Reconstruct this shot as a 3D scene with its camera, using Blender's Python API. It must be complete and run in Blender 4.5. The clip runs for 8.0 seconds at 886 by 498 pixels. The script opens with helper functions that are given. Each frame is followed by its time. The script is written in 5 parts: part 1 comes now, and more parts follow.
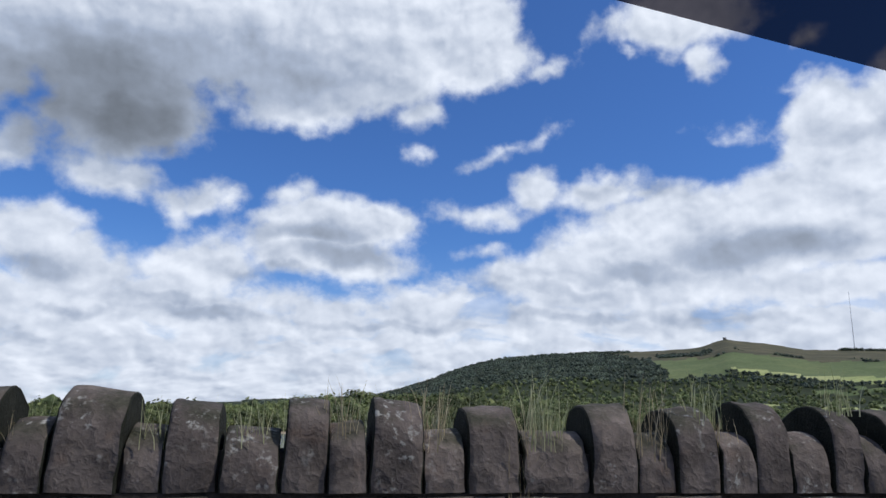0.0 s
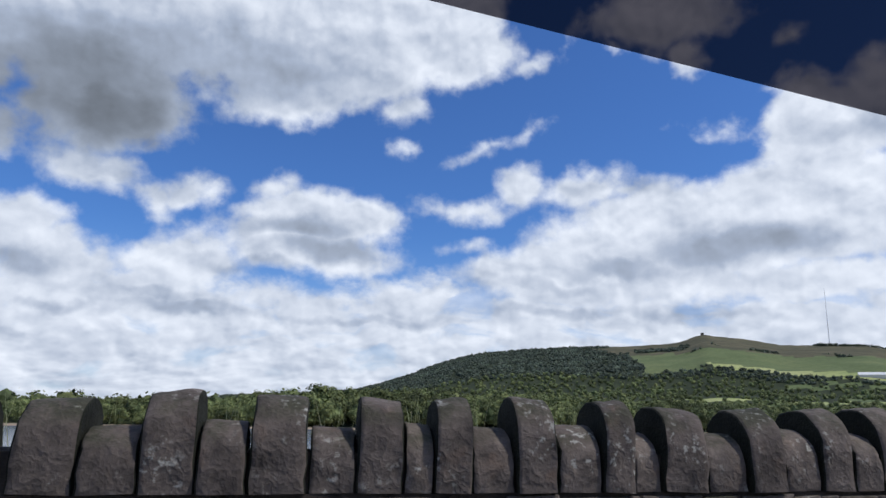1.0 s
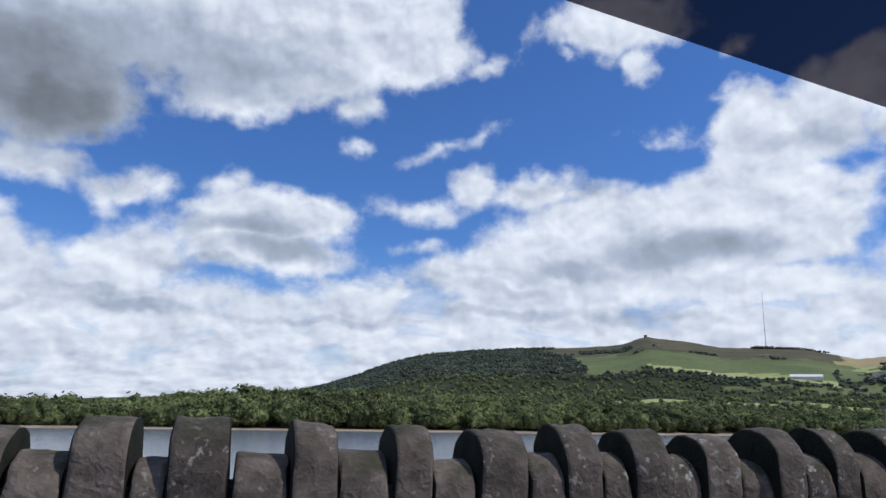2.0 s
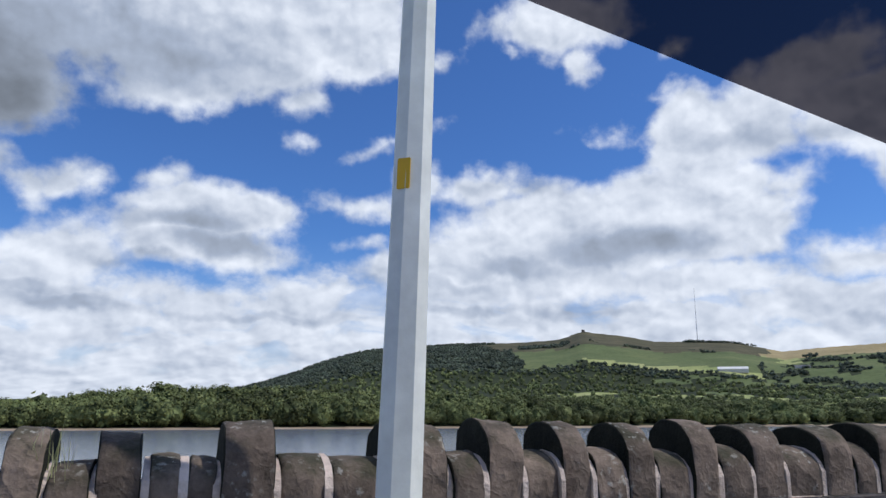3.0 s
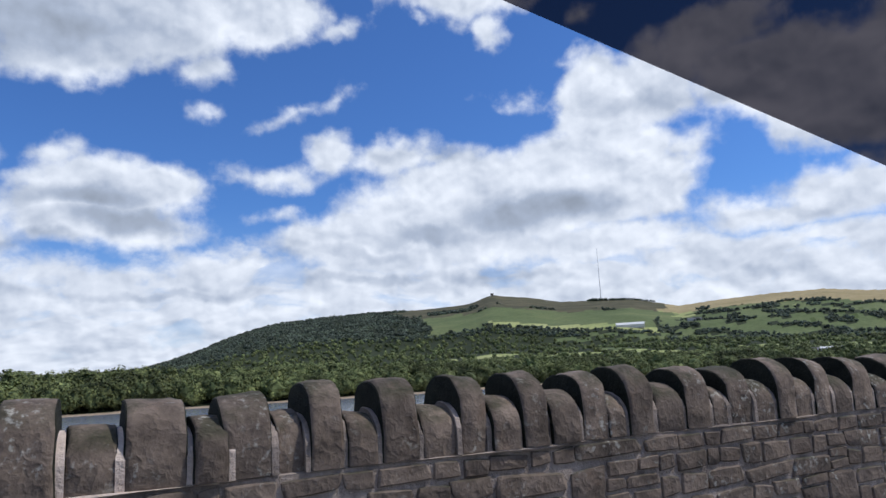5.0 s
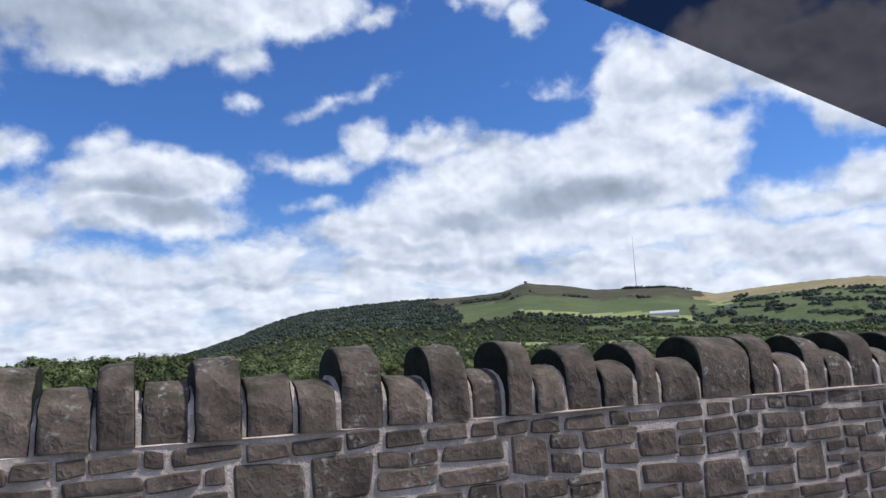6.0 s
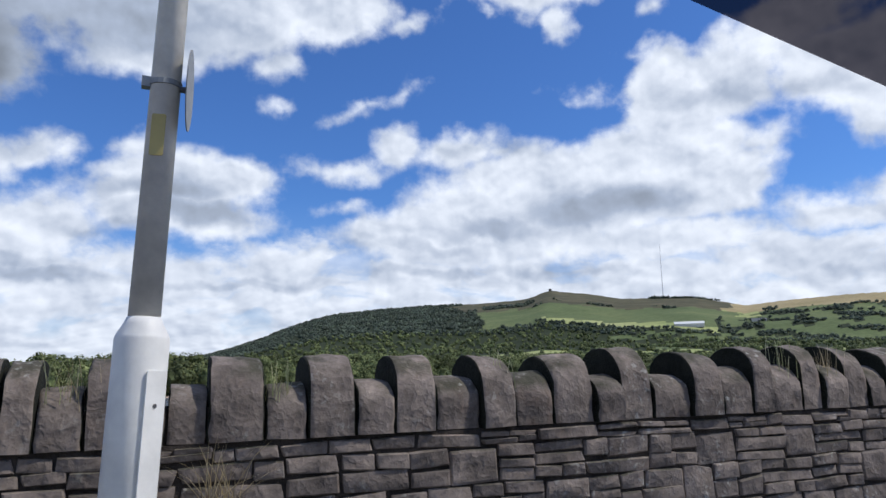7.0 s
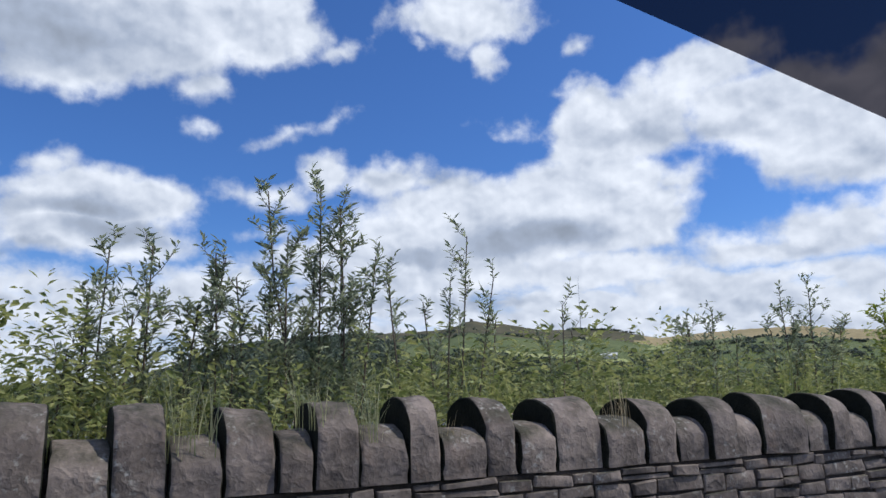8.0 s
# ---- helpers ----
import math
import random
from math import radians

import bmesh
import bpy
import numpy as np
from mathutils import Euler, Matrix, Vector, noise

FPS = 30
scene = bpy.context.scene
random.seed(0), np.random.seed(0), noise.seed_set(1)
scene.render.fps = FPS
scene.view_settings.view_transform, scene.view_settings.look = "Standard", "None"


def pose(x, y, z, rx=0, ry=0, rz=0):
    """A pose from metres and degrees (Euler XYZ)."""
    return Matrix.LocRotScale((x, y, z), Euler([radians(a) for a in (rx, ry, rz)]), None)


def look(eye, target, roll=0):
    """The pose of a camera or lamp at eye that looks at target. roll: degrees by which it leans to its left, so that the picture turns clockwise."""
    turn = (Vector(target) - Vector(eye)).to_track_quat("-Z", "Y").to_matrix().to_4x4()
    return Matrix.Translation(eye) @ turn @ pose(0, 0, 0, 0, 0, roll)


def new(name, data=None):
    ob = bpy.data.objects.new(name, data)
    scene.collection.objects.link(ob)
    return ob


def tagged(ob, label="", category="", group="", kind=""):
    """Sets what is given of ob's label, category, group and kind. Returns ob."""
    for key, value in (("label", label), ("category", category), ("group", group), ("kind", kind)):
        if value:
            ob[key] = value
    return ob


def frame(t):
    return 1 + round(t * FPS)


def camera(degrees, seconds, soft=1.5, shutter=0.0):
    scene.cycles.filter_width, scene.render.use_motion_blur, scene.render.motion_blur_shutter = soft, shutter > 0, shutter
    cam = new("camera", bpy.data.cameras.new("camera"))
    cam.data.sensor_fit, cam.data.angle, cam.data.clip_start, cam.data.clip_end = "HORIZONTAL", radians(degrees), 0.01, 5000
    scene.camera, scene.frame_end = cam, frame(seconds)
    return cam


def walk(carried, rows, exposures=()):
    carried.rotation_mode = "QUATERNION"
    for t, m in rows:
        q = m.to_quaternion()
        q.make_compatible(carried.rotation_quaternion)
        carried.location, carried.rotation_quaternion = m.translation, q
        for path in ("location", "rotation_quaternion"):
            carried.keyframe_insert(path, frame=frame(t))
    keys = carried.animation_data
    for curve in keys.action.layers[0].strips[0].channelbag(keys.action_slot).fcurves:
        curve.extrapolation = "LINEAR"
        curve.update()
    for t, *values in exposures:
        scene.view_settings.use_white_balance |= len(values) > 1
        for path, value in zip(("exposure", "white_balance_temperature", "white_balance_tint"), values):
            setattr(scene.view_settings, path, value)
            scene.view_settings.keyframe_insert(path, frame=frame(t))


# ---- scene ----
cam = camera(63.95, 8.0, soft=1.5)
ROWS = [  # seconds, place, pitch, roll and yaw
    (0.0, 0.00, -0.031, 1.271, 12.95, -1.14, -10.81),
    (0.5, 8.95, 0.015, 1.302, 12.64, -1.20, -10.85),
    (1.0, 17.90, -0.047, 1.296, 12.58, -1.11, -12.10),
    (1.5, 26.85, 0.127, 1.387, 12.65, -1.17, -14.05),
    (3.0, 53.70, 0.170, 1.408, 12.45, -0.34, -20.40),
    (3.5, 62.65, 0.168, 1.387, 11.98, 0.53, -23.23),
    (4.0, 71.60, 0.152, 1.360, 11.18, 1.57, -25.73),
    (5.5, 98.45, -0.002, 1.351, 9.15, 3.35, -26.12),
    (6.0, 107.40, -0.104, 1.256, 8.93, 2.69, -23.78),
    (6.5, 116.35, -0.160, 1.271, 9.02, 1.78, -21.97),
    (7.0, 125.30, -0.057, 1.259, 9.44, 1.22, -21.71),
    (7.5, 134.25, -0.028, 1.244, 10.32, 0.84, -23.69),
    (8.0, 143.20, 0.128, 1.344, 11.67, 0.98, -27.81),
]
walk(cam, [(t, pose(x, y, z, 90 + pitch, roll, yaw)) for t, x, y, z, pitch, roll, yaw in ROWS],
     exposures=[(0.0, 0.0), (1.5, 0.0), (3.5, 0.0), (5.5, 0.10), (6.5, 0.11), (7.0, 0.10), (8.0, 0.05)])

# ---- world and sun ----
SUN_AZ, SUN_EL = 114.0, 52.0  # degrees: to the right of straight ahead, above the horizon
world = bpy.data.worlds.new("sky")
scene.world = world
world.use_nodes = True
wt = world.node_tree
wt.nodes.clear()


def wnode(kind, **inputs):
    n = wt.nodes.new(kind)
    for key, value in inputs.items():
        n.inputs[int(key[1:])].default_value = value
    return n


def wmath(op, a, b=None, c=None):
    n = wt.nodes.new("ShaderNodeMath")
    n.operation = op
    for i, v in enumerate((a, b, c)):
        if v is None:
            continue
        if isinstance(v, (int, float)):
            n.inputs[i].default_value = v
        else:
            wt.links.new(v, n.inputs[i])
    return n.outputs[0]


def wvec(op, a, b):
    n = wt.nodes.new("ShaderNodeVectorMath")
    n.operation = op
    for i, v in enumerate((a, b)):
        if isinstance(v, tuple):
            n.inputs[i].default_value = v
        else:
            wt.links.new(v, n.inputs[i])
    return n.outputs[1] if op == "LENGTH" else n.outputs[0]


def wsmooth(value, lo, hi, out_lo=0.0, out_hi=1.0):
    n = wt.nodes.new("ShaderNodeMapRange")
    n.interpolation_type = "SMOOTHSTEP"
    wt.links.new(value, n.inputs[0])
    for i, v in enumerate((lo, hi, out_lo, out_hi)):
        n.inputs[i + 1].default_value = v
    return n.outputs[0]


def wnoise(vector, scale, detail, rough=0.55, colour=False):
    n = wt.nodes.new("ShaderNodeTexNoise")
    n.inputs["Scale"].default_value = scale
    n.inputs["Detail"].default_value = detail
    n.inputs["Roughness"].default_value = rough
    wt.links.new(vector, n.inputs["Vector"])
    return n.outputs["Color"] if colour else n.outputs[0]


def wmix(fac, a, b):
    n = wt.nodes.new("ShaderNodeMix")
    n.data_type = "RGBA"
    for i, v in ((0, fac), (6, a), (7, b)):
        if isinstance(v, (tuple, float)):
            n.inputs[i].default_value = v
        else:
            wt.links.new(v, n.inputs[i])
    return n.outputs[2]


# the sky as a map: degrees to the right of straight ahead, degrees up
coord = wt.nodes.new("ShaderNodeTexCoord")
split = wt.nodes.new("ShaderNodeSeparateXYZ")
wt.links.new(coord.outputs["Generated"], split.inputs[0])
azim = wmath("MULTIPLY", wmath("ARCTAN2", split.outputs[0], split.outputs[1]), 57.2958)
elev = wmath("MULTIPLY", wmath("ARCSINE", split.outputs[2]), 57.2958)
join = wt.nodes.new("ShaderNodeCombineXYZ")
wt.links.new(azim, join.inputs[0])
wt.links.new(elev, join.inputs[1])
plain = join.outputs[0]
flat = wvec("MULTIPLY", plain, (0.8, 1.15, 1.0))
warp = wvec("SUBTRACT", wnoise(flat, 0.22, 6.0, 0.5, True), (0.5, 0.5, 0.5))
warped = wvec("ADD", plain, wvec("MULTIPLY", warp, (5.0, 3.6, 0.0)))
soft_warp = wvec("SUBTRACT", wnoise(plain, 0.20, 6.0, 0.52, True), (0.5, 0.5, 0.5))
soft_warped = wvec("ADD", plain, wvec("MULTIPLY", soft_warp, (7.0, 4.2, 0.0)))

cover_d = wmath("ADD", 40.0, 0.0)
belly_d = wmath("ADD", 0.0, 0.0)


def ellipse(vector, az, el, w, h, tilt, before):
    after = wt.nodes.new("ShaderNodeVectorMath")  # takes the heaps one after another, so that the shader stays small
    after.operation = "MULTIPLY_ADD"
    wt.links.new(before, after.inputs[0])
    after.inputs[1].default_value = (1e-8, 1e-8, 1e-8)
    wt.links.new(vector, after.inputs[2])
    vector = after.outputs[0]
    m = wt.nodes.new("ShaderNodeMapping")
    m.vector_type = "TEXTURE"
    m.inputs["Location"].default_value = (az, el, 0)
    m.inputs["Rotation"].default_value = (0, 0, radians(tilt))
    m.inputs["Scale"].default_value = (w, h, 1)
    wt.links.new(vector, m.inputs[0])
    n = wt.nodes.new("ShaderNodeVectorMath")
    n.operation = "LENGTH"
    wt.links.new(m.outputs[0], n.inputs[0])
    return n.outputs["Value"]


def cloud(az, el, w, h, tilt):
    """One heap of a cumulus: centre, half width and half height, all in degrees."""
    global cover_d
    r = min(w, h)
    d = wmath("MULTIPLY_ADD", ellipse(warped, az, el, w, h, tilt, cover_d), r, -r)
    cover_d = wmath("SMOOTH_MIN", cover_d, d, 0.5)


def belly(az, el, w, h, strength):
    """A shaded underside."""
    global belly_d
    d = wsmooth(ellipse(soft_warped, az, el, w, h, 0, belly_d), 1.25, 0.25, 0.0, strength)
    belly_d = wmath("MAXIMUM", belly_d, d)


cloud(-14.9, 27.3, 19.3, 4.3, 11)
cloud(1.0, 28.9, 15.8, 5.8, 5)
cloud(11.0, 29.8, 6.5, 4.6, 1)
cloud(-15.4, 21.6, 6.6, 4.0, 10)
cloud(-0.6, 23.9, 8.2, 2.2, 5)
cloud(7.9, 23.5, 2.2, 1.3, 2)
cloud(19.2, 27.0, 2.2, 0.8, 11)
cloud(15.0, 28.4, 3.7, 2.3, -1)
cloud(-30.4, 22.7, 9.1, 6.8, 18)
cloud(-19.5, 24.0, 4.2, 2.4, 10)
cloud(-16.0, 16.7, 4.2, 1.7, -7)
cloud(-8.3, 15.9, 2.4, 1.4, 6)
cloud(-10.9, 15.1, 1.9, 1.3, -34)
cloud(-22.1, 17.8, 2.7, 1.3, 33)
cloud(-23.1, 20.9, 0.8, 0.5, 14)
cloud(-20.5, 11.8, 4.2, 2.4, 8)
cloud(-17.3, 9.4, 4.7, 2.8, 6)
cloud(-26.8, 10.4, 4.5, 3.3, 9)
cloud(0.6, 13.7, 7.5, 3.2, 8)
cloud(-1.9, 16.5, 2.0, 1.2, 5)
cloud(-8.8, 10.6, 5.4, 2.7, 5)
cloud(6.1, 14.7, 2.9, 2.0, 2)
cloud(3.9, 11.6, 5.0, 1.7, 2)
cloud(8.3, 20.3, 0.8, 0.4, 21)
cloud(15.5, 20.6, 2.4, 0.5, 16)
cloud(18.6, 22.0, 1.0, 0.3, 22)
cloud(34.3, 21.0, 1.2, 0.3, -17)
cloud(13.6, 13.0, 1.6, 0.5, 15)
cloud(25.6, 27.6, 0.7, 0.4, -5)
cloud(14.1, 16.0, 4.0, 0.9, 0)
cloud(18.8, 17.5, 2.3, 1.9, -1)
cloud(23.4, 17.2, 4.1, 1.5, 2)
cloud(27.0, 17.2, 2.2, 1.1, -4)
cloud(30.2, 29.5, 6.5, 2.4, -2)
cloud(32.4, 26.7, 1.3, 1.5, -3)
cloud(40.1, 26.9, 1.2, 0.7, -6)
cloud(49.2, 23.9, 5.8, 2.6, 15)
cloud(55.7, 19.7, 9.2, 3.6, -10)
cloud(44.5, 20.8, 5.7, 2.7, 8)
cloud(37.9, 23.3, 0.7, 0.3, -14)
cloud(58.4, 17.2, 6.9, 3.5, -10)
cloud(64.4, 18.6, 6.5, 5.5, -14)
cloud(38.6, 15.2, 9.9, 3.5, 8)
cloud(28.8, 14.9, 7.0, 2.7, 4)
cloud(23.7, 17.7, 3.3, 1.4, 0)
cloud(33.4, 12.5, 11.4, 2.7, -2)
cloud(44.8, 13.6, 4.3, 2.6, -5)
cloud(46.7, 16.0, 2.6, 1.3, -6)
cloud(57.3, 11.0, 6.1, 2.1, -1)
cloud(51.9, 10.3, 5.1, 1.6, -6)
cloud(63.4, 11.3, 3.8, 2.6, -9)
cloud(47.6, 7.1, 6.9, 1.8, -3)
cloud(57.0, 5.8, 7.0, 2.0, -4)
cloud(-14.4, 7.2, 12.4, 2.1, 4)
cloud(31.5, 13.4, 12.2, 3.6, 2)
cloud(28.4, 10.1, 10.9, 2.2, -2)
cloud(40.5, 14.7, 5.8, 4.4, -7)
cloud(40.7, 19.9, 3.7, 4.4, 12)
cloud(22.3, 11.8, 6.0, 2.0, 0)
cloud(40.1, 9.5, 9.7, 2.0, -3)
cloud(-3.1, 7.9, 5.2, 1.1, 3)
cloud(8.6, 9.5, 3.0, 1.2, 1)
cloud(16.0, 11.0, 3.9, 1.5, 10)
cloud(20.5, 10.3, 7.2, 3.1, -1)

belly_d = wmath("MULTIPLY", cover_d, 1e-8)
belly(-17.0, 21.9, 11.7, 5.9, 0.95)
belly(-14.9, 20.9, 8.0, 4.3, 1.05)
belly(-9.0, 25.6, 18.3, 3.7, 0.58)
belly(3.7, 24.9, 7.7, 2.6, 0.30)
belly(-10.2, 16.5, 3.8, 1.3, 0.40)
belly(0.1, 14.2, 5.0, 1.3, 0.60)
belly(2.5, 12.3, 5.9, 1.3, 0.55)
belly(-19.8, 9.5, 2.8, 1.0, 0.45)
belly(34.6, 12.4, 7.4, 1.7, 0.60)
belly(26.3, 11.3, 5.6, 1.1, 0.50)
belly(22.9, 17.2, 2.7, 0.8, 0.25)
belly(27.0, 17.4, 2.0, 1.0, 0.30)
belly(14.6, 9.4, 4.6, 0.6, 0.30)
belly(-7.2, 6.8, 4.6, 0.8, 0.40)
belly(6.8, 6.5, 9.0, 0.5, 0.30)
belly(-13.5, 16.5, 3.6, 1.0, 0.35)
belly(-9.4, 7.6, 3.7, 0.6, 0.30)
belly(46.5, 19.1, 6.9, 1.1, 0.30)
belly(57.1, 15.5, 5.5, 1.0, 0.30)
belly(52.3, 6.1, 2.3, 0.7, 0.30)
belly(-2.8, 14.2, 3.9, 1.2, 0.45)
belly(-3.6, 10.5, 3.4, 0.7, 0.40)
belly(-17.4, 6.9, 3.9, 0.6, 0.35)
belly(20.5, 7.6, 7.1, 0.6, 0.30)
belly(31.1, 7.5, 6.0, 0.7, 0.35)
belly(54.6, 10.1, 4.5, 0.6, 0.25)
belly(19.5, 9.9, 7.2, 0.6, 0.25)

# away from these the sky goes on with broken cumulus, and a bank of cloud lies along the horizon
ring = wmath("ABSOLUTE", wmath("SUBTRACT", azim, 16.0))
away = wmath("MAXIMUM", wsmooth(ring, 46.0, 54.0), wsmooth(elev, 31.0, 36.0))
fair = wnoise(coord.outputs["Generated"], 3.2, 9.0, 0.55)
fair_cover = wmath("MULTIPLY", wsmooth(fair, 0.50, 0.60), away)
bank_edge = wmath("ADD", elev, wmath("MULTIPLY", wmath("SUBTRACT", wnoise(flat, 0.13, 6.0, 0.6), 0.5), 9.0))
gaps = wsmooth(wnoise(wvec("MULTIPLY", warped, (0.17, 0.42, 1.0)), 1.0, 5.0, 0.5), 0.32, 0.46, 0.55, 1.0)
bank_cover = wmath("MULTIPLY", wsmooth(bank_edge, 10.0, 8.2), gaps)
fluff = wmath("MULTIPLY", wmath("SUBTRACT", wnoise(plain, 0.55, 8.0, 0.55), 0.5), 2.1)
heap_cover = wsmooth(wmath("ADD", cover_d, fluff), 0.48, -1.0)
cover = wmath("MAXIMUM", wmath("MAXIMUM", heap_cover, bank_cover), fair_cover)

# relief: the same noise a little higher up shades what lies under a bulge
def wpuffs(vector, scale, detail):
    n = wt.nodes.new("ShaderNodeTexVoronoi")
    n.voronoi_dimensions, n.feature = "2D", "SMOOTH_F1"
    n.inputs["Scale"].default_value, n.inputs["Detail"].default_value = scale, detail
    n.inputs["Roughness"].default_value, n.inputs["Lacunarity"].default_value, n.inputs["Smoothness"].default_value = 0.55, 2.3, 0.7
    n.normalize = True
    wt.links.new(vector, n.inputs["Vector"])
    return n.outputs["Distance"]


heap_at = wvec("ADD", flat, wvec("MULTIPLY", warp, (3.2, 2.4, 0.0)))
relief = wmath("SUBTRACT", wpuffs(wvec("ADD", heap_at, (0.6, 1.1, 0.0)), 0.22, 2.0), wpuffs(heap_at, 0.22, 2.0))
fine_a = wnoise(wvec("ADD", plain, (7.1, 3.3, 0.0)), 0.42, 7.0, 0.55)
fine_b = wnoise(wvec("ADD", plain, (7.35, 3.75, 0.0)), 0.42, 7.0, 0.55)
relief = wmath("ADD", wmath("MULTIPLY", relief, 0.62), wmath("MULTIPLY", wmath("SUBTRACT", fine_a, fine_b), 0.30))
logel = wmath("MULTIPLY", wmath("LOGARITHM", wmath("MAXIMUM", wmath("ADD", elev, 3.0), 0.5), 2.718), 4.6)
bank_join = wt.nodes.new("ShaderNodeCombineXYZ")
wt.links.new(wmath("MULTIPLY", azim, 0.32), bank_join.inputs[0])
wt.links.new(logel, bank_join.inputs[1])
row_at = wvec("ADD", bank_join.outputs[0], wvec("MULTIPLY", warp, (0.9, 0.8, 0.0)))
rows = wmath("SUBTRACT", wpuffs(wvec("ADD", row_at, (0.14, 0.26, 0.0)), 0.80, 2.0), wpuffs(row_at, 0.80, 2.0))
deep = wsmooth(cover_d, 0.0, -3.5)
low = wsmooth(elev, 14.0, 2.0)
layers = wnoise(wvec("MULTIPLY", plain, (0.10, 0.42, 1.0)), 1.0, 6.0, 0.55)
streak = wmath("MULTIPLY", wmath("SUBTRACT", layers, 0.5), low)
calm = wmath("SUBTRACT", 1.35, wmath("ADD", wmath("MULTIPLY", low, 0.25), wmath("MULTIPLY", belly_d, 0.9)))
tone = wmath("ADD", wmath("SUBTRACT", 0.845, wmath("MULTIPLY", low, 0.07)), wmath("MULTIPLY", relief, wmath("MAXIMUM", calm, 0.15)))
tone = wmath("ADD", tone, wmath("MULTIPLY", wmath("MULTIPLY", rows, low), 0.72))
tone = wmath("ADD", tone, wmath("MULTIPLY", streak, 0.05))
tone = wmath("SUBTRACT", tone, wmath("MULTIPLY", belly_d, 0.68))
tone = wmath("SUBTRACT", tone, wmath("MULTIPLY", deep, 0.06))
ramp = wt.nodes.new("ShaderNodeValToRGB")
ramp.color_ramp.elements[0].position, ramp.color_ramp.elements[0].color = 0.0, (0.135, 0.155, 0.185, 1)
ramp.color_ramp.elements[1].position, ramp.color_ramp.elements[1].color = 1.0, (0.84, 0.90, 1.01, 1)
mid = ramp.color_ramp.elements.new(0.5)
mid.color = (0.395, 0.465, 0.60, 1)
wt.links.new(tone, ramp.inputs[0])
cloud_colour = ramp.outputs[0]

sky = wt.nodes.new("ShaderNodeTexSky")
sky.sky_type, sky.sun_disc = "NISHITA", False
sky.sun_elevation, sky.sun_rotation = radians(SUN_EL), radians(SUN_AZ)
sky.altitude, sky.air_density, sky.dust_density, sky.ozone_density = 200, 1.0, 0.6, 2.0
clear = wvec("MULTIPLY", sky.outputs[0], (0.0445, 0.0755, 0.126))
haze = wsmooth(elev, 14.0, 0.0, 0.0, 0.35)
clear = wmix(haze, clear, (0.55, 0.68, 0.85, 1.0))
both = wmix(cover, clear, cloud_colour)
back = wnode("ShaderNodeBackground", _1=1.0)
wt.links.new(both, back.inputs[0])
out = wt.nodes.new("ShaderNodeOutputWorld")
wt.links.new(back.outputs[0], out.inputs[0])

sun = new("sun", bpy.data.lights.new("sun", "SUN"))
sun.data.energy, sun.data.angle, sun.data.color = 2.9, radians(1.0), (1.0, 0.95, 0.88)
sun_from = Vector((math.sin(radians(SUN_AZ)) * math.cos(radians(SUN_EL)), math.cos(radians(SUN_AZ)) * math.cos(radians(SUN_EL)), math.sin(radians(SUN_EL))))
sun.matrix_world = look(sun_from * 100, (0, 0, 0))

# ---- materials ----


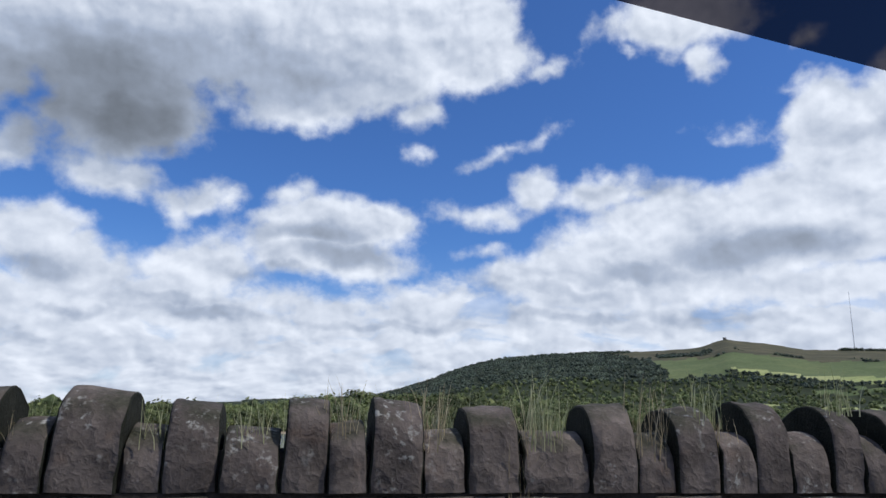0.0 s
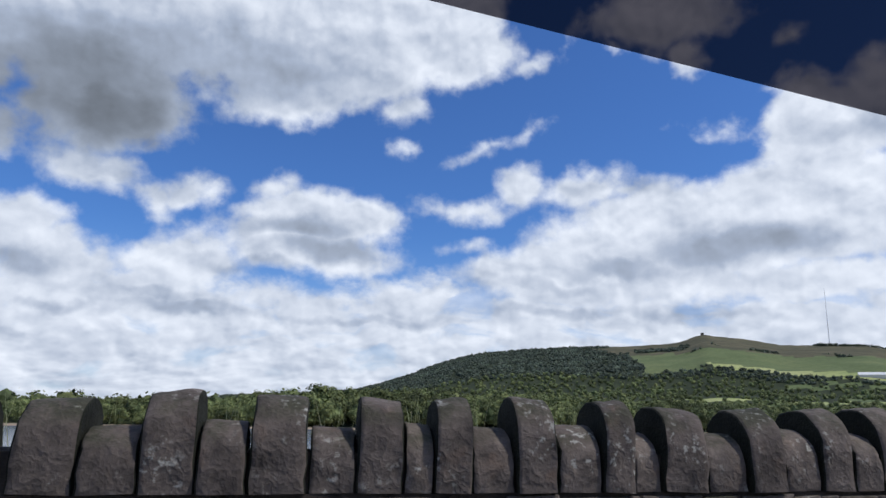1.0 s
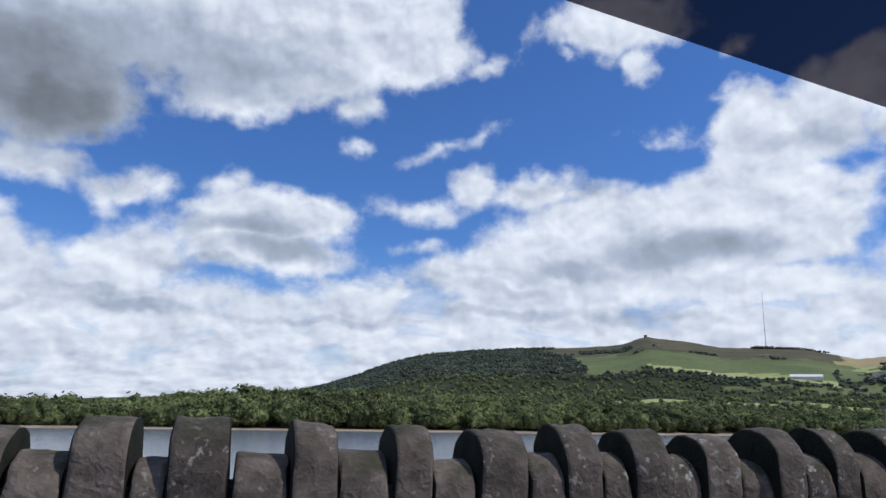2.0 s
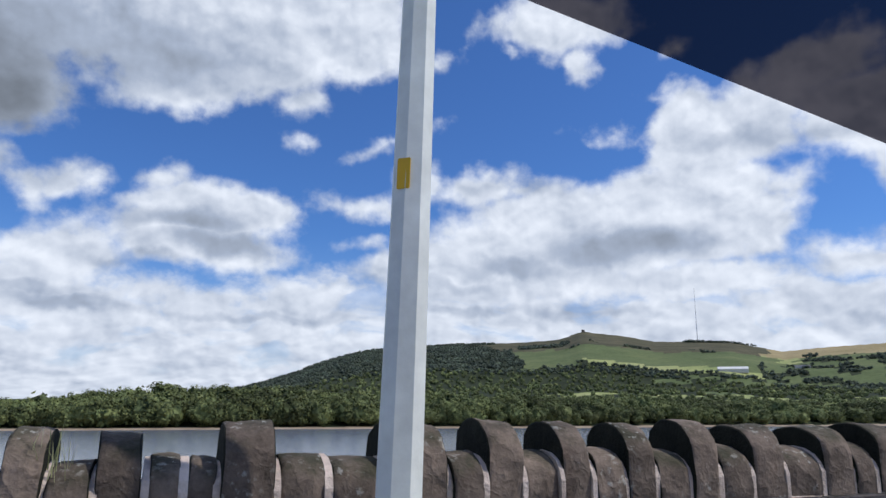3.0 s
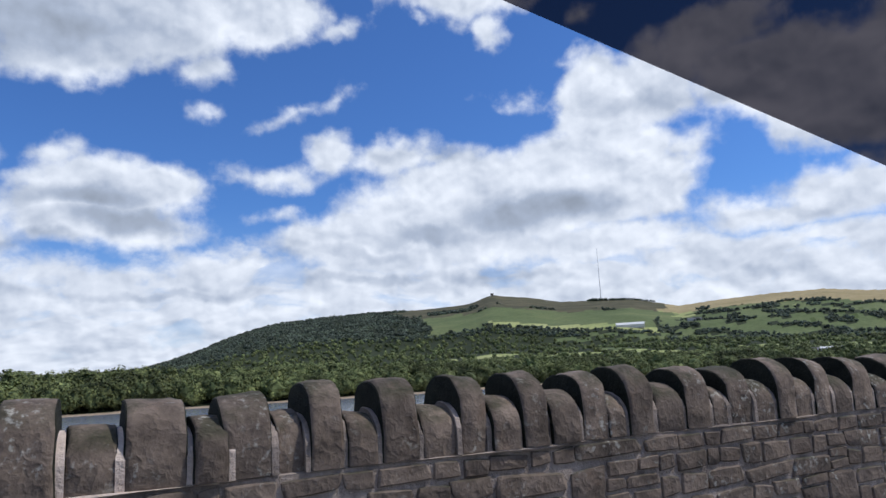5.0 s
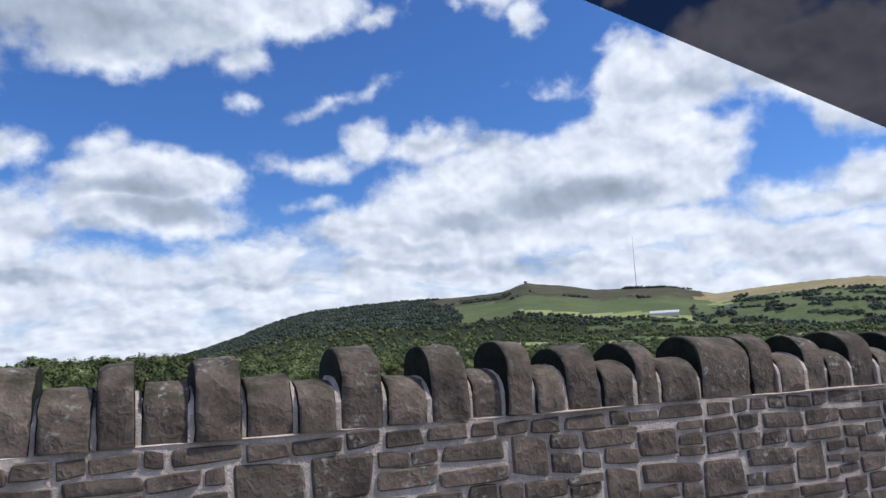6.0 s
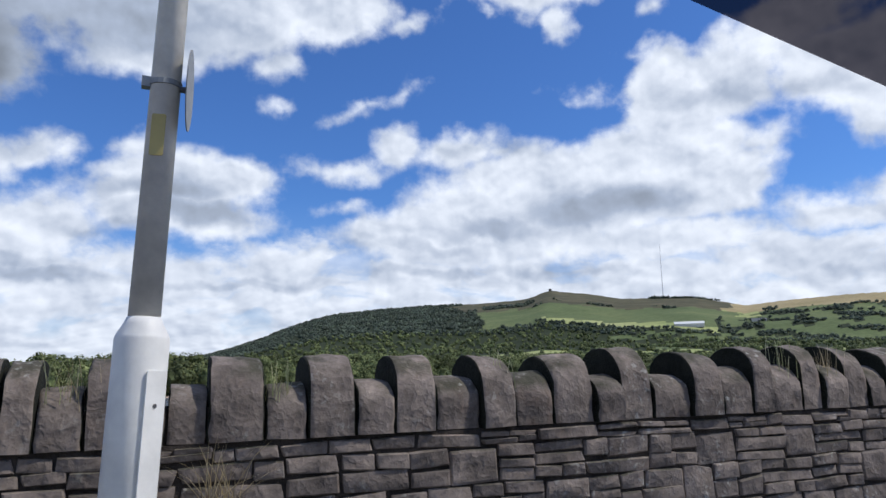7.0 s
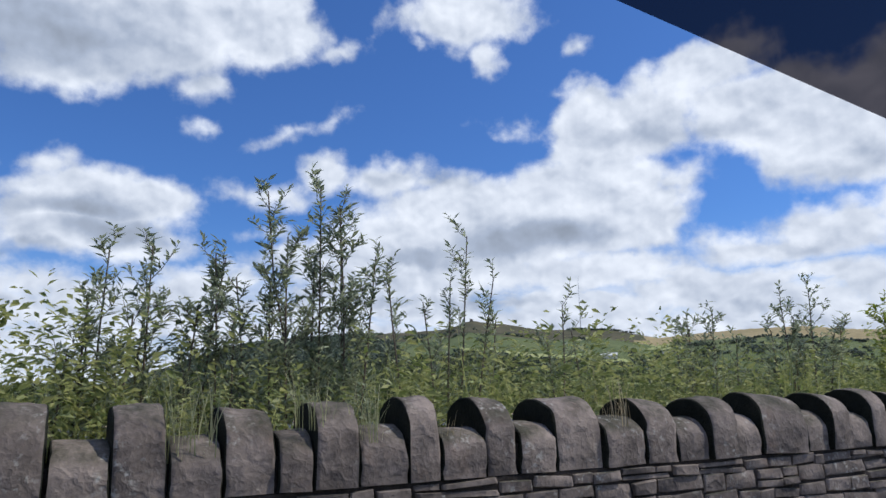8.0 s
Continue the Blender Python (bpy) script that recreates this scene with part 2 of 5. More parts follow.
class Mat:
    """A small helper to write node materials."""

    def __init__(self, name):
        self.m = bpy.data.materials.new(name)
        self.m.use_nodes = True
        self.t = self.m.node_tree
        self.b = self.t.nodes["Principled BSDF"]
        self.co = self.t.nodes.new("ShaderNodeTexCoord")

    def link(self, a, b):
        self.t.links.new(a, b)

    def put(self, socket, v):
        if isinstance(v, (int, float, tuple)):
            socket.default_value = v
        else:
            self.link(v, socket)

    def noise(self, scale, detail=5.0, rough=0.55, vector=None, stretch=None):
        n = self.t.nodes.new("ShaderNodeTexNoise")
        n.inputs["Scale"].default_value, n.inputs["Detail"].default_value, n.inputs["Roughness"].default_value = scale, detail, rough
        v = vector or self.co.outputs["Object"]
        if stretch:
            s = self.t.nodes.new("ShaderNodeVectorMath")
            s.operation = "MULTIPLY"
            s.inputs[1].default_value = stretch
            self.link(v, s.inputs[0])
            v = s.outputs[0]
        self.link(v, n.inputs["Vector"])
        return n.outputs[0]

    def ramp(self, v, *stops):
        n = self.t.nodes.new("ShaderNodeValToRGB")
        e = n.color_ramp.elements
        while len(e) < len(stops):
            e.new(0.5)
        for i, (p, c) in enumerate(stops):
            e[i].position = p
            e[i].color = (*c, 1) if isinstance(c, tuple) else (c, c, c, 1)
        self.link(v, n.inputs[0])
        return n.outputs[0]

    def mix(self, fac, a, b, mode="MIX"):
        n = self.t.nodes.new("ShaderNodeMix")
        n.data_type, n.blend_type = "RGBA", mode
        for i, v in ((0, fac), (6, a), (7, b)):
            if isinstance(v, tuple) and len(v) == 3:
                v = (*v, 1)
            self.put(n.inputs[i], v)
        return n.outputs[2]

    def math(self, op, a, b):
        n = self.t.nodes.new("ShaderNodeMath")
        n.operation = op
        self.put(n.inputs[0], a)
        self.put(n.inputs[1], b)
        return n.outputs[0]

    def rand(self, island=False):
        n = self.t.nodes.new("ShaderNodeNewGeometry" if island else "ShaderNodeObjectInfo")
        return n.outputs["Random Per Island" if island else "Random"]

    def bump(self, height, strength, distance):
        n = self.t.nodes.new("ShaderNodeBump")
        n.inputs["Strength"].default_value, n.inputs["Distance"].default_value = strength, distance
        self.link(height, n.inputs["Height"])
        self.link(n.outputs[0], self.b.inputs["Normal"])

    def done(self, colour, rough=0.8, metal=0.0, spec=0.4):
        if isinstance(colour, tuple) and len(colour) == 3:
            colour = (*colour, 1)
        self.put(self.b.inputs["Base Color"], colour)
        self.put(self.b.inputs["Roughness"], rough)
        self.put(self.b.inputs["Metallic"], metal)
        self.put(self.b.inputs["Specular IOR Level"], spec)
        return self.m


def stone_material(name, dark, light, island):
    """Weathered gritstone: a tone for each stone, soot and rust stains, pale lichen flecks."""
    m = Mat(name)
    pos = m.t.nodes.new("ShaderNodeNewGeometry").outputs["Position"]
    tone = m.ramp(m.rand(island), (0.0, dark), (0.55, tuple((a + b) / 2 for a, b in zip(dark, light))), (1.0, light))
    stain = m.ramp(m.noise(7.0, 6, 0.65, pos), (0.33, 0.55), (0.5, 0.95), (0.68, 1.35))
    colour = m.mix(1.0, tone, stain, "MULTIPLY")
    rust = m.ramp(m.noise(6.0, 4, 0.6, pos), (0.58, 0.0), (0.76, 0.35))
    colour = m.mix(rust, colour, (0.16, 0.095, 0.06))
    facing = m.t.nodes.new("ShaderNodeSeparateXYZ")
    m.link(m.t.nodes.new("ShaderNodeNewGeometry").outputs["Normal"], facing.inputs[0])
    moss = m.math("MULTIPLY", m.ramp(facing.outputs[2], (0.25, 0.0), (0.7, 1.0)), m.ramp(m.noise(3.2, 6, 0.7, pos), (0.42, 0.0), (0.58, 0.75)))
    colour = m.mix(moss, colour, (0.028, 0.032, 0.016))
    grain = m.ramp(m.noise(60.0, 4, 0.7, pos), (0.3, 0.86), (0.7, 1.12))
    colour = m.mix(1.0, colour, grain, "MULTIPLY")
    fleck = m.math("MULTIPLY", m.ramp(m.noise(30.0, 4, 0.6, pos), (0.56, 0.0), (0.66, 1.0)), m.ramp(m.noise(4.0, 2, 0.5, pos), (0.50, 0.0), (0.64, 0.65)))
    colour = m.mix(fleck, colour, (0.42, 0.42, 0.38))
    rough = m.noise(9.0, 7, 0.55, pos)
    split = m.t.nodes.new("ShaderNodeTexVoronoi")
    split.inputs["Scale"].default_value, split.inputs["Detail"].default_value = 11.0, 2.0
    jitter = m.t.nodes.new("ShaderNodeVectorMath")
    jitter.operation = "MULTIPLY_ADD"
    m.link(m.noise(14.0, 3, 0.5, pos), jitter.inputs[0])
    jitter.inputs[1].default_value = (0.10, 0.10, 0.10)
    m.link(pos, jitter.inputs[2])
    m.link(jitter.outputs[0], split.inputs["Vector"])
    height = m.math("ADD", m.math("MULTIPLY", rough, 0.7), m.math("MULTIPLY", split.outputs["Distance"], 0.75))
    pit = m.ramp(split.outputs["Distance"], (0.0, 0.88), (0.45, 1.0), (0.9, 1.10))
    colour = m.mix(1.0, colour, pit, "MULTIPLY")
    m.bump(height, 0.36, 0.03)
    return m.done(colour, 0.9, 0.0, 0.25)


STONE_TONES = (("gritstone", (0.090, 0.074, 0.065), (0.145, 0.119, 0.102)), ("gritstone_warm", (0.112, 0.088, 0.072), (0.204, 0.158, 0.125)), ("gritstone_grey", (0.155, 0.129, 0.112), (0.238, 0.196, 0.166)))
STONE, STONE_WARM, STONE_GREY = [stone_material(n, d, l, False) for n, d, l in STONE_TONES]
STONE_JOINED, STONE_WARM_JOINED, STONE_GREY_JOINED = [stone_material(n + "_joined", d, l, True) for n, d, l in STONE_TONES]


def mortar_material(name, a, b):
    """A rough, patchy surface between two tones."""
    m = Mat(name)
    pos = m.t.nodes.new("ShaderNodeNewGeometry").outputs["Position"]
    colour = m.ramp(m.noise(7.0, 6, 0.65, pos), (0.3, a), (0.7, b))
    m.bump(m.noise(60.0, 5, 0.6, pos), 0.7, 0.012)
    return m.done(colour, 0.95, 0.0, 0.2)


# coping stone ends: moss and the shade between the stones, painted near black
STONE_SHADED_MOSSY = mortar_material("shaded_mossy_gritstone", (0.008, 0.009, 0.006), (0.026, 0.027, 0.019))
MORTAR_PALE = mortar_material("lime_mortar", (0.42, 0.335, 0.28), (0.82, 0.69, 0.60))
def patchy_mortar():
    """Old grey pointing with stretches of newer pale lime mortar."""
    m = Mat("patchy_mortar")
    pos = m.t.nodes.new("ShaderNodeNewGeometry").outputs["Position"]
    old = m.ramp(m.noise(7.0, 6, 0.65, pos), (0.3, (0.10, 0.083, 0.073)), (0.7, (0.30, 0.25, 0.215)))
    newer = m.ramp(m.noise(9.0, 6, 0.65, pos), (0.3, (0.36, 0.285, 0.245)), (0.7, (0.68, 0.56, 0.49)))
    colour = m.mix(m.ramp(m.noise(1.1, 5, 0.6, pos), (0.42, 0.0), (0.56, 1.0)), old, newer)
    m.bump(m.noise(60.0, 5, 0.6, pos), 0.7, 0.012)
    return m.done(colour, 0.95, 0.0, 0.2)


MORTAR_PATCHY = patchy_mortar()
MORTAR_OLD = mortar_material("old_mortar", (0.13, 0.107, 0.092), (0.44, 0.365, 0.315))
EARTH_JOINT = mortar_material("dark_joint", (0.018, 0.015, 0.013), (0.075, 0.062, 0.053))


def foliage_material(name, a, b, c, scale, bump, island=True):
    m = Mat(name)
    pos = m.t.nodes.new("ShaderNodeNewGeometry").outputs["Position"]
    tone = m.ramp(m.rand(island), (0.0, a), (0.5, b), (1.0, c))
    patch = m.ramp(m.noise(scale, 6, 0.65, pos), (0.34, 0.45), (0.5, 1.0), (0.68, 1.7))
    colour = m.mix(1.0, tone, patch, "MULTIPLY")
    wide = m.ramp(m.noise(0.011, 4, 0.55, pos), (0.36, 0.66), (0.64, 1.45))
    colour = m.mix(1.0, colour, wide, "MULTIPLY")
    m.bump(m.noise(scale * 1.5, 6, 0.7, pos), 1.0, bump)
    return m.done(colour, 0.75, 0.0, 0.2)


WOOD_NEAR = foliage_material("woodland_crowns", (0.066, 0.086, 0.034), (0.104, 0.128, 0.048), (0.158, 0.176, 0.064), 0.07, 0.6)
# the blue-grey haze of distance is mixed into these crown colours
WOOD_FAR_HAZED = foliage_material("hazed_woodland_crowns", (0.056, 0.072, 0.055), (0.070, 0.089, 0.062), (0.090, 0.110, 0.070), 0.05, 0.6)


def ground_material(name, a, b, c, scale, spec=0.15):
    m = Mat(name)
    pos = m.t.nodes.new("ShaderNodeNewGeometry").outputs["Position"]
    colour = m.ramp(m.noise(scale, 7, 0.6, pos), (0.28, a), (0.5, b), (0.72, c))
    fine = m.ramp(m.noise(scale * 14, 4, 0.6, pos), (0.3, 0.8), (0.7, 1.2))
    colour = m.mix(1.0, colour, fine, "MULTIPLY")
    return m.done(colour, 0.95, 0.0, spec)


GROUND = ground_material("rough_grass", (0.045, 0.070, 0.022), (0.075, 0.105, 0.032), (0.12, 0.13, 0.05), 0.02)
WOODFLOOR = ground_material("woodland_floor", (0.020, 0.027, 0.013), (0.032, 0.042, 0.020), (0.048, 0.060, 0.028), 0.03)
PASTURE = ground_material("pasture", (0.085, 0.115, 0.046), (0.115, 0.146, 0.060), (0.155, 0.178, 0.075), 0.006)
HAY = ground_material("mown_field", (0.22, 0.27, 0.10), (0.30, 0.33, 0.13), (0.36, 0.37, 0.17), 0.008)
MOOR = ground_material("heather_moor", (0.052, 0.055, 0.031), (0.088, 0.083, 0.046), (0.140, 0.120, 0.070), 0.012)
BENT = ground_material("bent_grass_moor", (0.25, 0.205, 0.10), (0.32, 0.26, 0.135), (0.38, 0.31, 0.17), 0.004)
SAND = ground_material("reservoir_shore", (0.22, 0.17, 0.12), (0.32, 0.25, 0.18), (0.42, 0.34, 0.26), 0.05)


def water_material():
    m = Mat("reservoir_water")
    m.bump(m.noise(0.35, 4, 0.6, None, (0.4, 1.0, 1.0)), 0.12, 0.3)
    return m.done((0.16, 0.18, 0.21), 0.18, 0.0, 0.5)


WATER = water_material()


def plain_material(name, colour, rough=0.6, metal=0.0, vary=0.12, scale=8.0, bump=0.0):
    m = Mat(name)
    v = m.ramp(m.noise(scale, 6, 0.6), (0.3, 1 - vary), (0.7, 1 + vary))
    col = m.mix(1.0, (*colour, 1), v, "MULTIPLY")
    if bump:
        m.bump(m.noise(scale * 6, 4, 0.6), bump, 0.004)
    return m.done(col, rough, metal)

# ---- building helpers ----


def mesh_from(name, verts, faces, mats, smooth=False, index=None):
    me = bpy.data.meshes.new(name)
    me.from_pydata([tuple(v) for v in verts], [], [tuple(f) for f in faces])
    for m in mats:
        me.materials.append(m)
    if index is not None:
        me.polygons.foreach_set("material_index", index)
    if smooth:
        me.polygons.foreach_set("use_smooth", [True] * len(me.polygons))
    me.update()
    return me


def fast_mesh(name, verts, tris, mat, smooth=True):
    """A mesh from numpy arrays of corners and triangles."""
    me = bpy.data.meshes.new(name)
    me.vertices.add(len(verts))
    me.vertices.foreach_set("co", np.asarray(verts, dtype=np.float32).ravel())
    n = len(tris)
    me.loops.add(3 * n)
    me.loops.foreach_set("vertex_index", np.asarray(tris, dtype=np.int32).ravel())
    me.polygons.add(n)
    me.polygons.foreach_set("loop_start", np.arange(0, 3 * n, 3, dtype=np.int32))
    me.polygons.foreach_set("loop_total", np.full(n, 3, dtype=np.int32))
    me.polygons.foreach_set("use_smooth", np.full(n, smooth))
    me.materials.append(mat)
    me.update(calc_edges=True)
    return me


def part(name, bm, material, parent, label=""):
    me = bpy.data.meshes.new(name)
    bm.to_mesh(me)
    bm.free()
    me.materials.append(material)
    ob = new(name, me)
    ob.parent = parent
    if label:
        ob["label"] = label
    return ob


def smooth(me):
    me.polygons.foreach_set("use_smooth", [True] * len(me.polygons))


def step(a, b, v):
    u = min(1.0, max(0.0, (v - a) / (b - a)))
    return u * u * (3 - 2 * u)


def table(v, pairs):
    """Straight interpolation in a list of pairs."""
    if v <= pairs[0][0]:
        return pairs[0][1]
    for (a, p), (b, q) in zip(pairs, pairs[1:]):
        if v <= b:
            return p + (q - p) * (v - a) / (b - a)
    return pairs[-1][1]


def tube(bm, points, radii, sides=8):
    """A tapered tube through points."""
    rings = []
    for i, p in enumerate(points):
        a = points[max(i - 1, 0)]
        b = points[min(i + 1, len(points) - 1)]
        d = (Vector(b) - Vector(a)).normalized()
        u = d.orthogonal().normalized()
        w = d.cross(u)
        rings.append([bm.verts.new(Vector(p) + (u * math.cos(2 * math.pi * k / sides) + w * math.sin(2 * math.pi * k / sides)) * radii[i]) for k in range(sides)])
    for a, b in zip(rings, rings[1:]):
        for k in range(sides):
            bm.faces.new((a[k], a[(k + 1) % sides], b[(k + 1) % sides], b[k]))
    bm.faces.new(rings[0][::-1])
    bm.faces.new(rings[-1])


def box(bm, x0, x1, y0, y1, z0, z1):
    v = [bm.verts.new((x, y, z)) for x in (x0, x1) for y in (y0, y1) for z in (z0, z1)]
    for f in ((0, 1, 3, 2), (4, 6, 7, 5), (0, 4, 5, 1), (2, 3, 7, 6), (0, 2, 6, 4), (1, 5, 7, 3)):
        bm.faces.new([v[i] for i in f])


# ---- land, water and road ----
EYE_X, EYE_Z = 75.0, 1.3
WATER_Z = -16.3
SKYLINE = [(-60, -0.2), (-15, -0.1), (-8, 0.25), (0, 0.65), (4, 1.0), (6, 1.5), (7.2, 1.9), (8.5, 2.3), (10, 2.95), (12, 3.6), (14, 4.1), (17, 4.4), (21, 4.65), (26, 4.8), (29, 5.0), (30, 5.25), (30.7, 5.55),
           (31.3, 5.65), (32.2, 5.5), (34.3, 5.25), (36.5, 4.8), (39, 4.72), (42, 4.62), (44, 4.2), (45.5, 3.85), (48, 4.05), (52, 4.25), (55.5, 4.25), (58, 3.9), (62, 3.6), (75, 2.5)]
RISE = [(0.0, 0.0), (0.2, 0.10), (0.45, 0.26), (0.58, 0.38), (0.70, 0.68), (0.82, 0.86), (1.0, 1.0)]
RIDGE = 3350.0


def shore_y(x):
    return 560 + 14 * noise.noise(Vector((x * 0.004, 3.1, 0))) + 5 * noise.noise(Vector((x * 0.02, 7.7, 0)))


def land(x, y):
    """The height of the ground."""
    if y < 3.4:
        return -0.12
    if y < 45:
        return -0.12 - 17.8 * step(4.5, 45, y) - 0.25 * step(3.4, 4.2, y)
    edge = shore_y(x)
    if y < edge:
        return -18.0 + 2.4 * step(edge - 40, edge, y)
    r = math.hypot(x - EYE_X, y)
    az = math.degrees(math.atan2(x - EYE_X, y))
    near = min(edge / max(math.cos(radians(az)), 0.2), r)
    u = math.log(max(r, near) / near) / math.log(max(RIDGE / near, 1.05))
    base = math.degrees(math.atan2(WATER_Z + 0.7 - EYE_Z, near))
    top = table(az, SKYLINE)
    if u <= 1.0:
        el = base + (top - base) * table(u, RISE)
        z = EYE_Z + r * math.tan(radians(el))
    else:
        z = EYE_Z + RIDGE * math.tan(radians(top)) - (r - RIDGE) * 0.12
    bank = 9.0 * step(0, 60, y - edge)
    rough = 5.0 * noise.noise(Vector((x * 0.004, y * 0.004, 0))) * step(0, 500, y - edge) * (1 - 0.8 * step(0.85, 1.0, u))
    wooded_rise = 7.5 * step(-50, 60, x) * step(585, 690, y) * (1 - step(1000, 1800, y)) * (1 - step(300, 600, x))
    return z + bank + rough + wooded_rise


def cover_at(x, y):
    """What grows there: 0 rough grass, 1 pasture, 2 mown field, 3 heather, 4 bent grass, 5 shore, and whether trees stand on it."""
    r = math.hypot(x - EYE_X, y)
    az = math.degrees(math.atan2(x - EYE_X, y))
    if y < 60:
        return 0, False
    edge = shore_y(x)
    if y < edge + 7:
        return 5, False
    n = noise.noise(Vector((x * 0.0035, y * 0.0035, 5.0)))
    n2 = noise.noise(Vector((x * 0.011, y * 0.011, 9.0)))
    if y < edge + 190:
        return 0, True
    if r < 1950:
        if az > 26 and abs(r - 1500 - 6 * (az - 36)) < 45 and n2 > -0.25:
            return 2, False
        if az > 33 and r > 1000 and n2 + 0.6 * n > 0.36:
            return 1, False
        return 0, True
    if r < 2680:
        if az < 25.5 + 3 * n:
            return 0, True
        far_side = 2560 + 150 * n + 60 * n2
        if az < 44 + 2 * n and 2000 + 90 * n2 < r < far_side:
            return (2 if r < 2080 + 60 * n and az > 31 else 1), False
        if az < 44 and r >= far_side:
            return (3 if n2 > -0.3 else 0), n2 < -0.34
        if az < 44:
            return 0, True
        if n2 + 0.5 * n > 0.22:
            return (2 if n > 0.25 else 1), False
        return (1 if n2 < 0.3 else 0), n2 < -0.10
    if az < 24 + 4 * n - (r - 2680) * 0.002:
        return 0, True
    if az > 44.6 and r > 2800:
        return 4, False
    if 26.0 < az < 30.0 and 2700 < r < 2950:
        return 0, True
    if az > 44 and r < 2800:
        return (1 if n > 0.05 and r < 2600 else 4), n2 < -0.38
    return 3, n2 < -0.6 and r < 2800


GROUND_MATS = [GROUND, PASTURE, HAY, MOOR, BENT, SAND, WOODFLOOR]
rows_y = [-4800, -1500, -400, -120, -60, -20, -8, -2, 1, 3.3, 3.6, 4.2, 5, 6.5, 8, 10, 13, 16, 20, 25, 30, 37, 45, 60, 120, 250, 400, 480, 510]
rows_y += list(range(525, 620, 5)) + list(range(620, 800, 20)) + list(range(800, 3800, 38)) + [3900, 4100, 4400, 4800]
cols_a = [-76, -70, -62, -55, -50, -45] + [-42 + 0.5 * i for i in range(68)] + [-8 + 0.33 * i for i in range(207)] + [61, 63, 66, 70, 74, 76]
verts, faces, index = [], [], []
for y in rows_y:
    spread = max(y + 250.0, 240.0)
    for a in cols_a:
        x = EYE_X + spread * math.tan(radians(a))
        verts.append((x, y, land(x, y)))
nc = len(cols_a)
for j in range(len(rows_y) - 1):
    for i in range(nc - 1):
        k = j * nc + i
        faces.append((k, k + 1, k + nc + 1, k + nc))
        xm = sum(verts[q][0] for q in faces[-1]) / 4
        ym = sum(verts[q][1] for q in faces[-1]) / 4
        kind, wooded = cover_at(xm, ym)
        index.append(6 if wooded else kind)
ground = new("ground", mesh_from("ground", verts, faces, GROUND_MATS, True, index))
tagged(ground, "rough grass bank, green pasture and brown moorland hill", "ground", kind="structure")

bm = bmesh.new()
bmesh.ops.create_grid(bm, x_segments=1, y_segments=1, size=1)
for v in bm.verts:
    v.co = (v.co.x * 3000 + 75, 300 + v.co.y * 280, WATER_Z)
water = part("water", bm, WATER, None)
tagged(water, "calm pale reservoir water reflecting the clouded sky", "water", kind="structure")

# ---- far woods ----


def ico(level):
    bm = bmesh.new()
    bmesh.ops.create_icosphere(bm, subdivisions=level, radius=1.0)
    v = np.array([p.co[:] for p in bm.verts])
    f = np.array([[p.index for p in q.verts] for q in bm.faces])
    bm.free()
    return v, f


def lumpy(level, seed, amount, freq):
    v, f = ico(level)
    out = []
    for p in v:
        q = Vector(p)
        n = noise.noise(q * freq + Vector((seed * 3.7, seed * 1.3, 0))) + 0.5 * noise.noise(q * freq * 2.3 + Vector((0, seed * 2.1, 5)))
        out.append(q * (1 + amount * n))
    return np.array([o[:] for o in out]), f


def crown(seed, sprays, size, level=1, heart=0.70):
    """A broad-leaved crown, 1 m in radius: a lumpy heart set with many sprays of leaves, bunched into boughs so that gaps and shade lie between them."""
    rr = random.Random(seed)
    v, f = lumpy(level, seed * 11, 0.5, 1.9)
    vs, fs = [v * heart], [f]
    base = len(v)
    boughs = []
    for k in range(11):
        a, u = rr.uniform(0, 6.28), rr.uniform(-0.95, 1.0)
        h = math.sqrt(max(0.0, 1 - u * u))
        boughs.append(Vector((h * math.cos(a), h * math.sin(a), u)) * rr.uniform(0.5, 0.72))
    quads = []
    for k in range(sprays):
        c = rr.choice(boughs)
        n = Vector((rr.gauss(0, 1), rr.gauss(0, 1), rr.gauss(0.35, 1))).normalized()
        p = c + n * rr.uniform(0.22, 0.42)
        n = (n + p * 0.6 + Vector((rr.uniform(-0.5, 0.5), rr.uniform(-0.5, 0.5), rr.uniform(-0.2, 0.6)))).normalized()
        u = n.orthogonal().normalized()
        u = (Matrix.Rotation(rr.uniform(0, 6.28), 3, n) @ u) * size * rr.uniform(0.6, 1.3)
        w = n.cross(u) * rr.uniform(0.6, 1.0)
        quads += [p - u, p + w - n * size * 0.3, p + u, p - w - n * size * 0.3]
        fs.append(np.array([(base, base + 1, base + 2), (base, base + 2, base + 3)]))
        base += 4
    vs.append(np.array([q[:] for q in quads]))
    return np.concatenate(vs), np.concatenate(fs)


def scatter(name, places, kinds, mat, label):
    """Many crowns in one mesh. places: x, y, z of the foot, height, radius."""
    rr = random.Random(5)
    vs, fs, base = [], [], 0
    for x, y, z, h, r in places:
        v, f = kinds[rr.randrange(len(kinds))]
        a = rr.uniform(0, 6.28)
        c, s = math.cos(a), math.sin(a)
        w = np.empty_like(v)
        w[:, 0] = (v[:, 0] * c - v[:, 1] * s) * r + x
        w[:, 1] = (v[:, 0] * s + v[:, 1] * c) * r + y
        w[:, 2] = v[:, 2] * h * 0.52 + z + h * 0.44
        vs.append(w)
        fs.append(f + base)
        base += len(v)
    ob = new(name, fast_mesh(name, np.concatenate(vs), np.concatenate(fs), mat, False))
    return tagged(ob, label, "trees", kind="stuff")


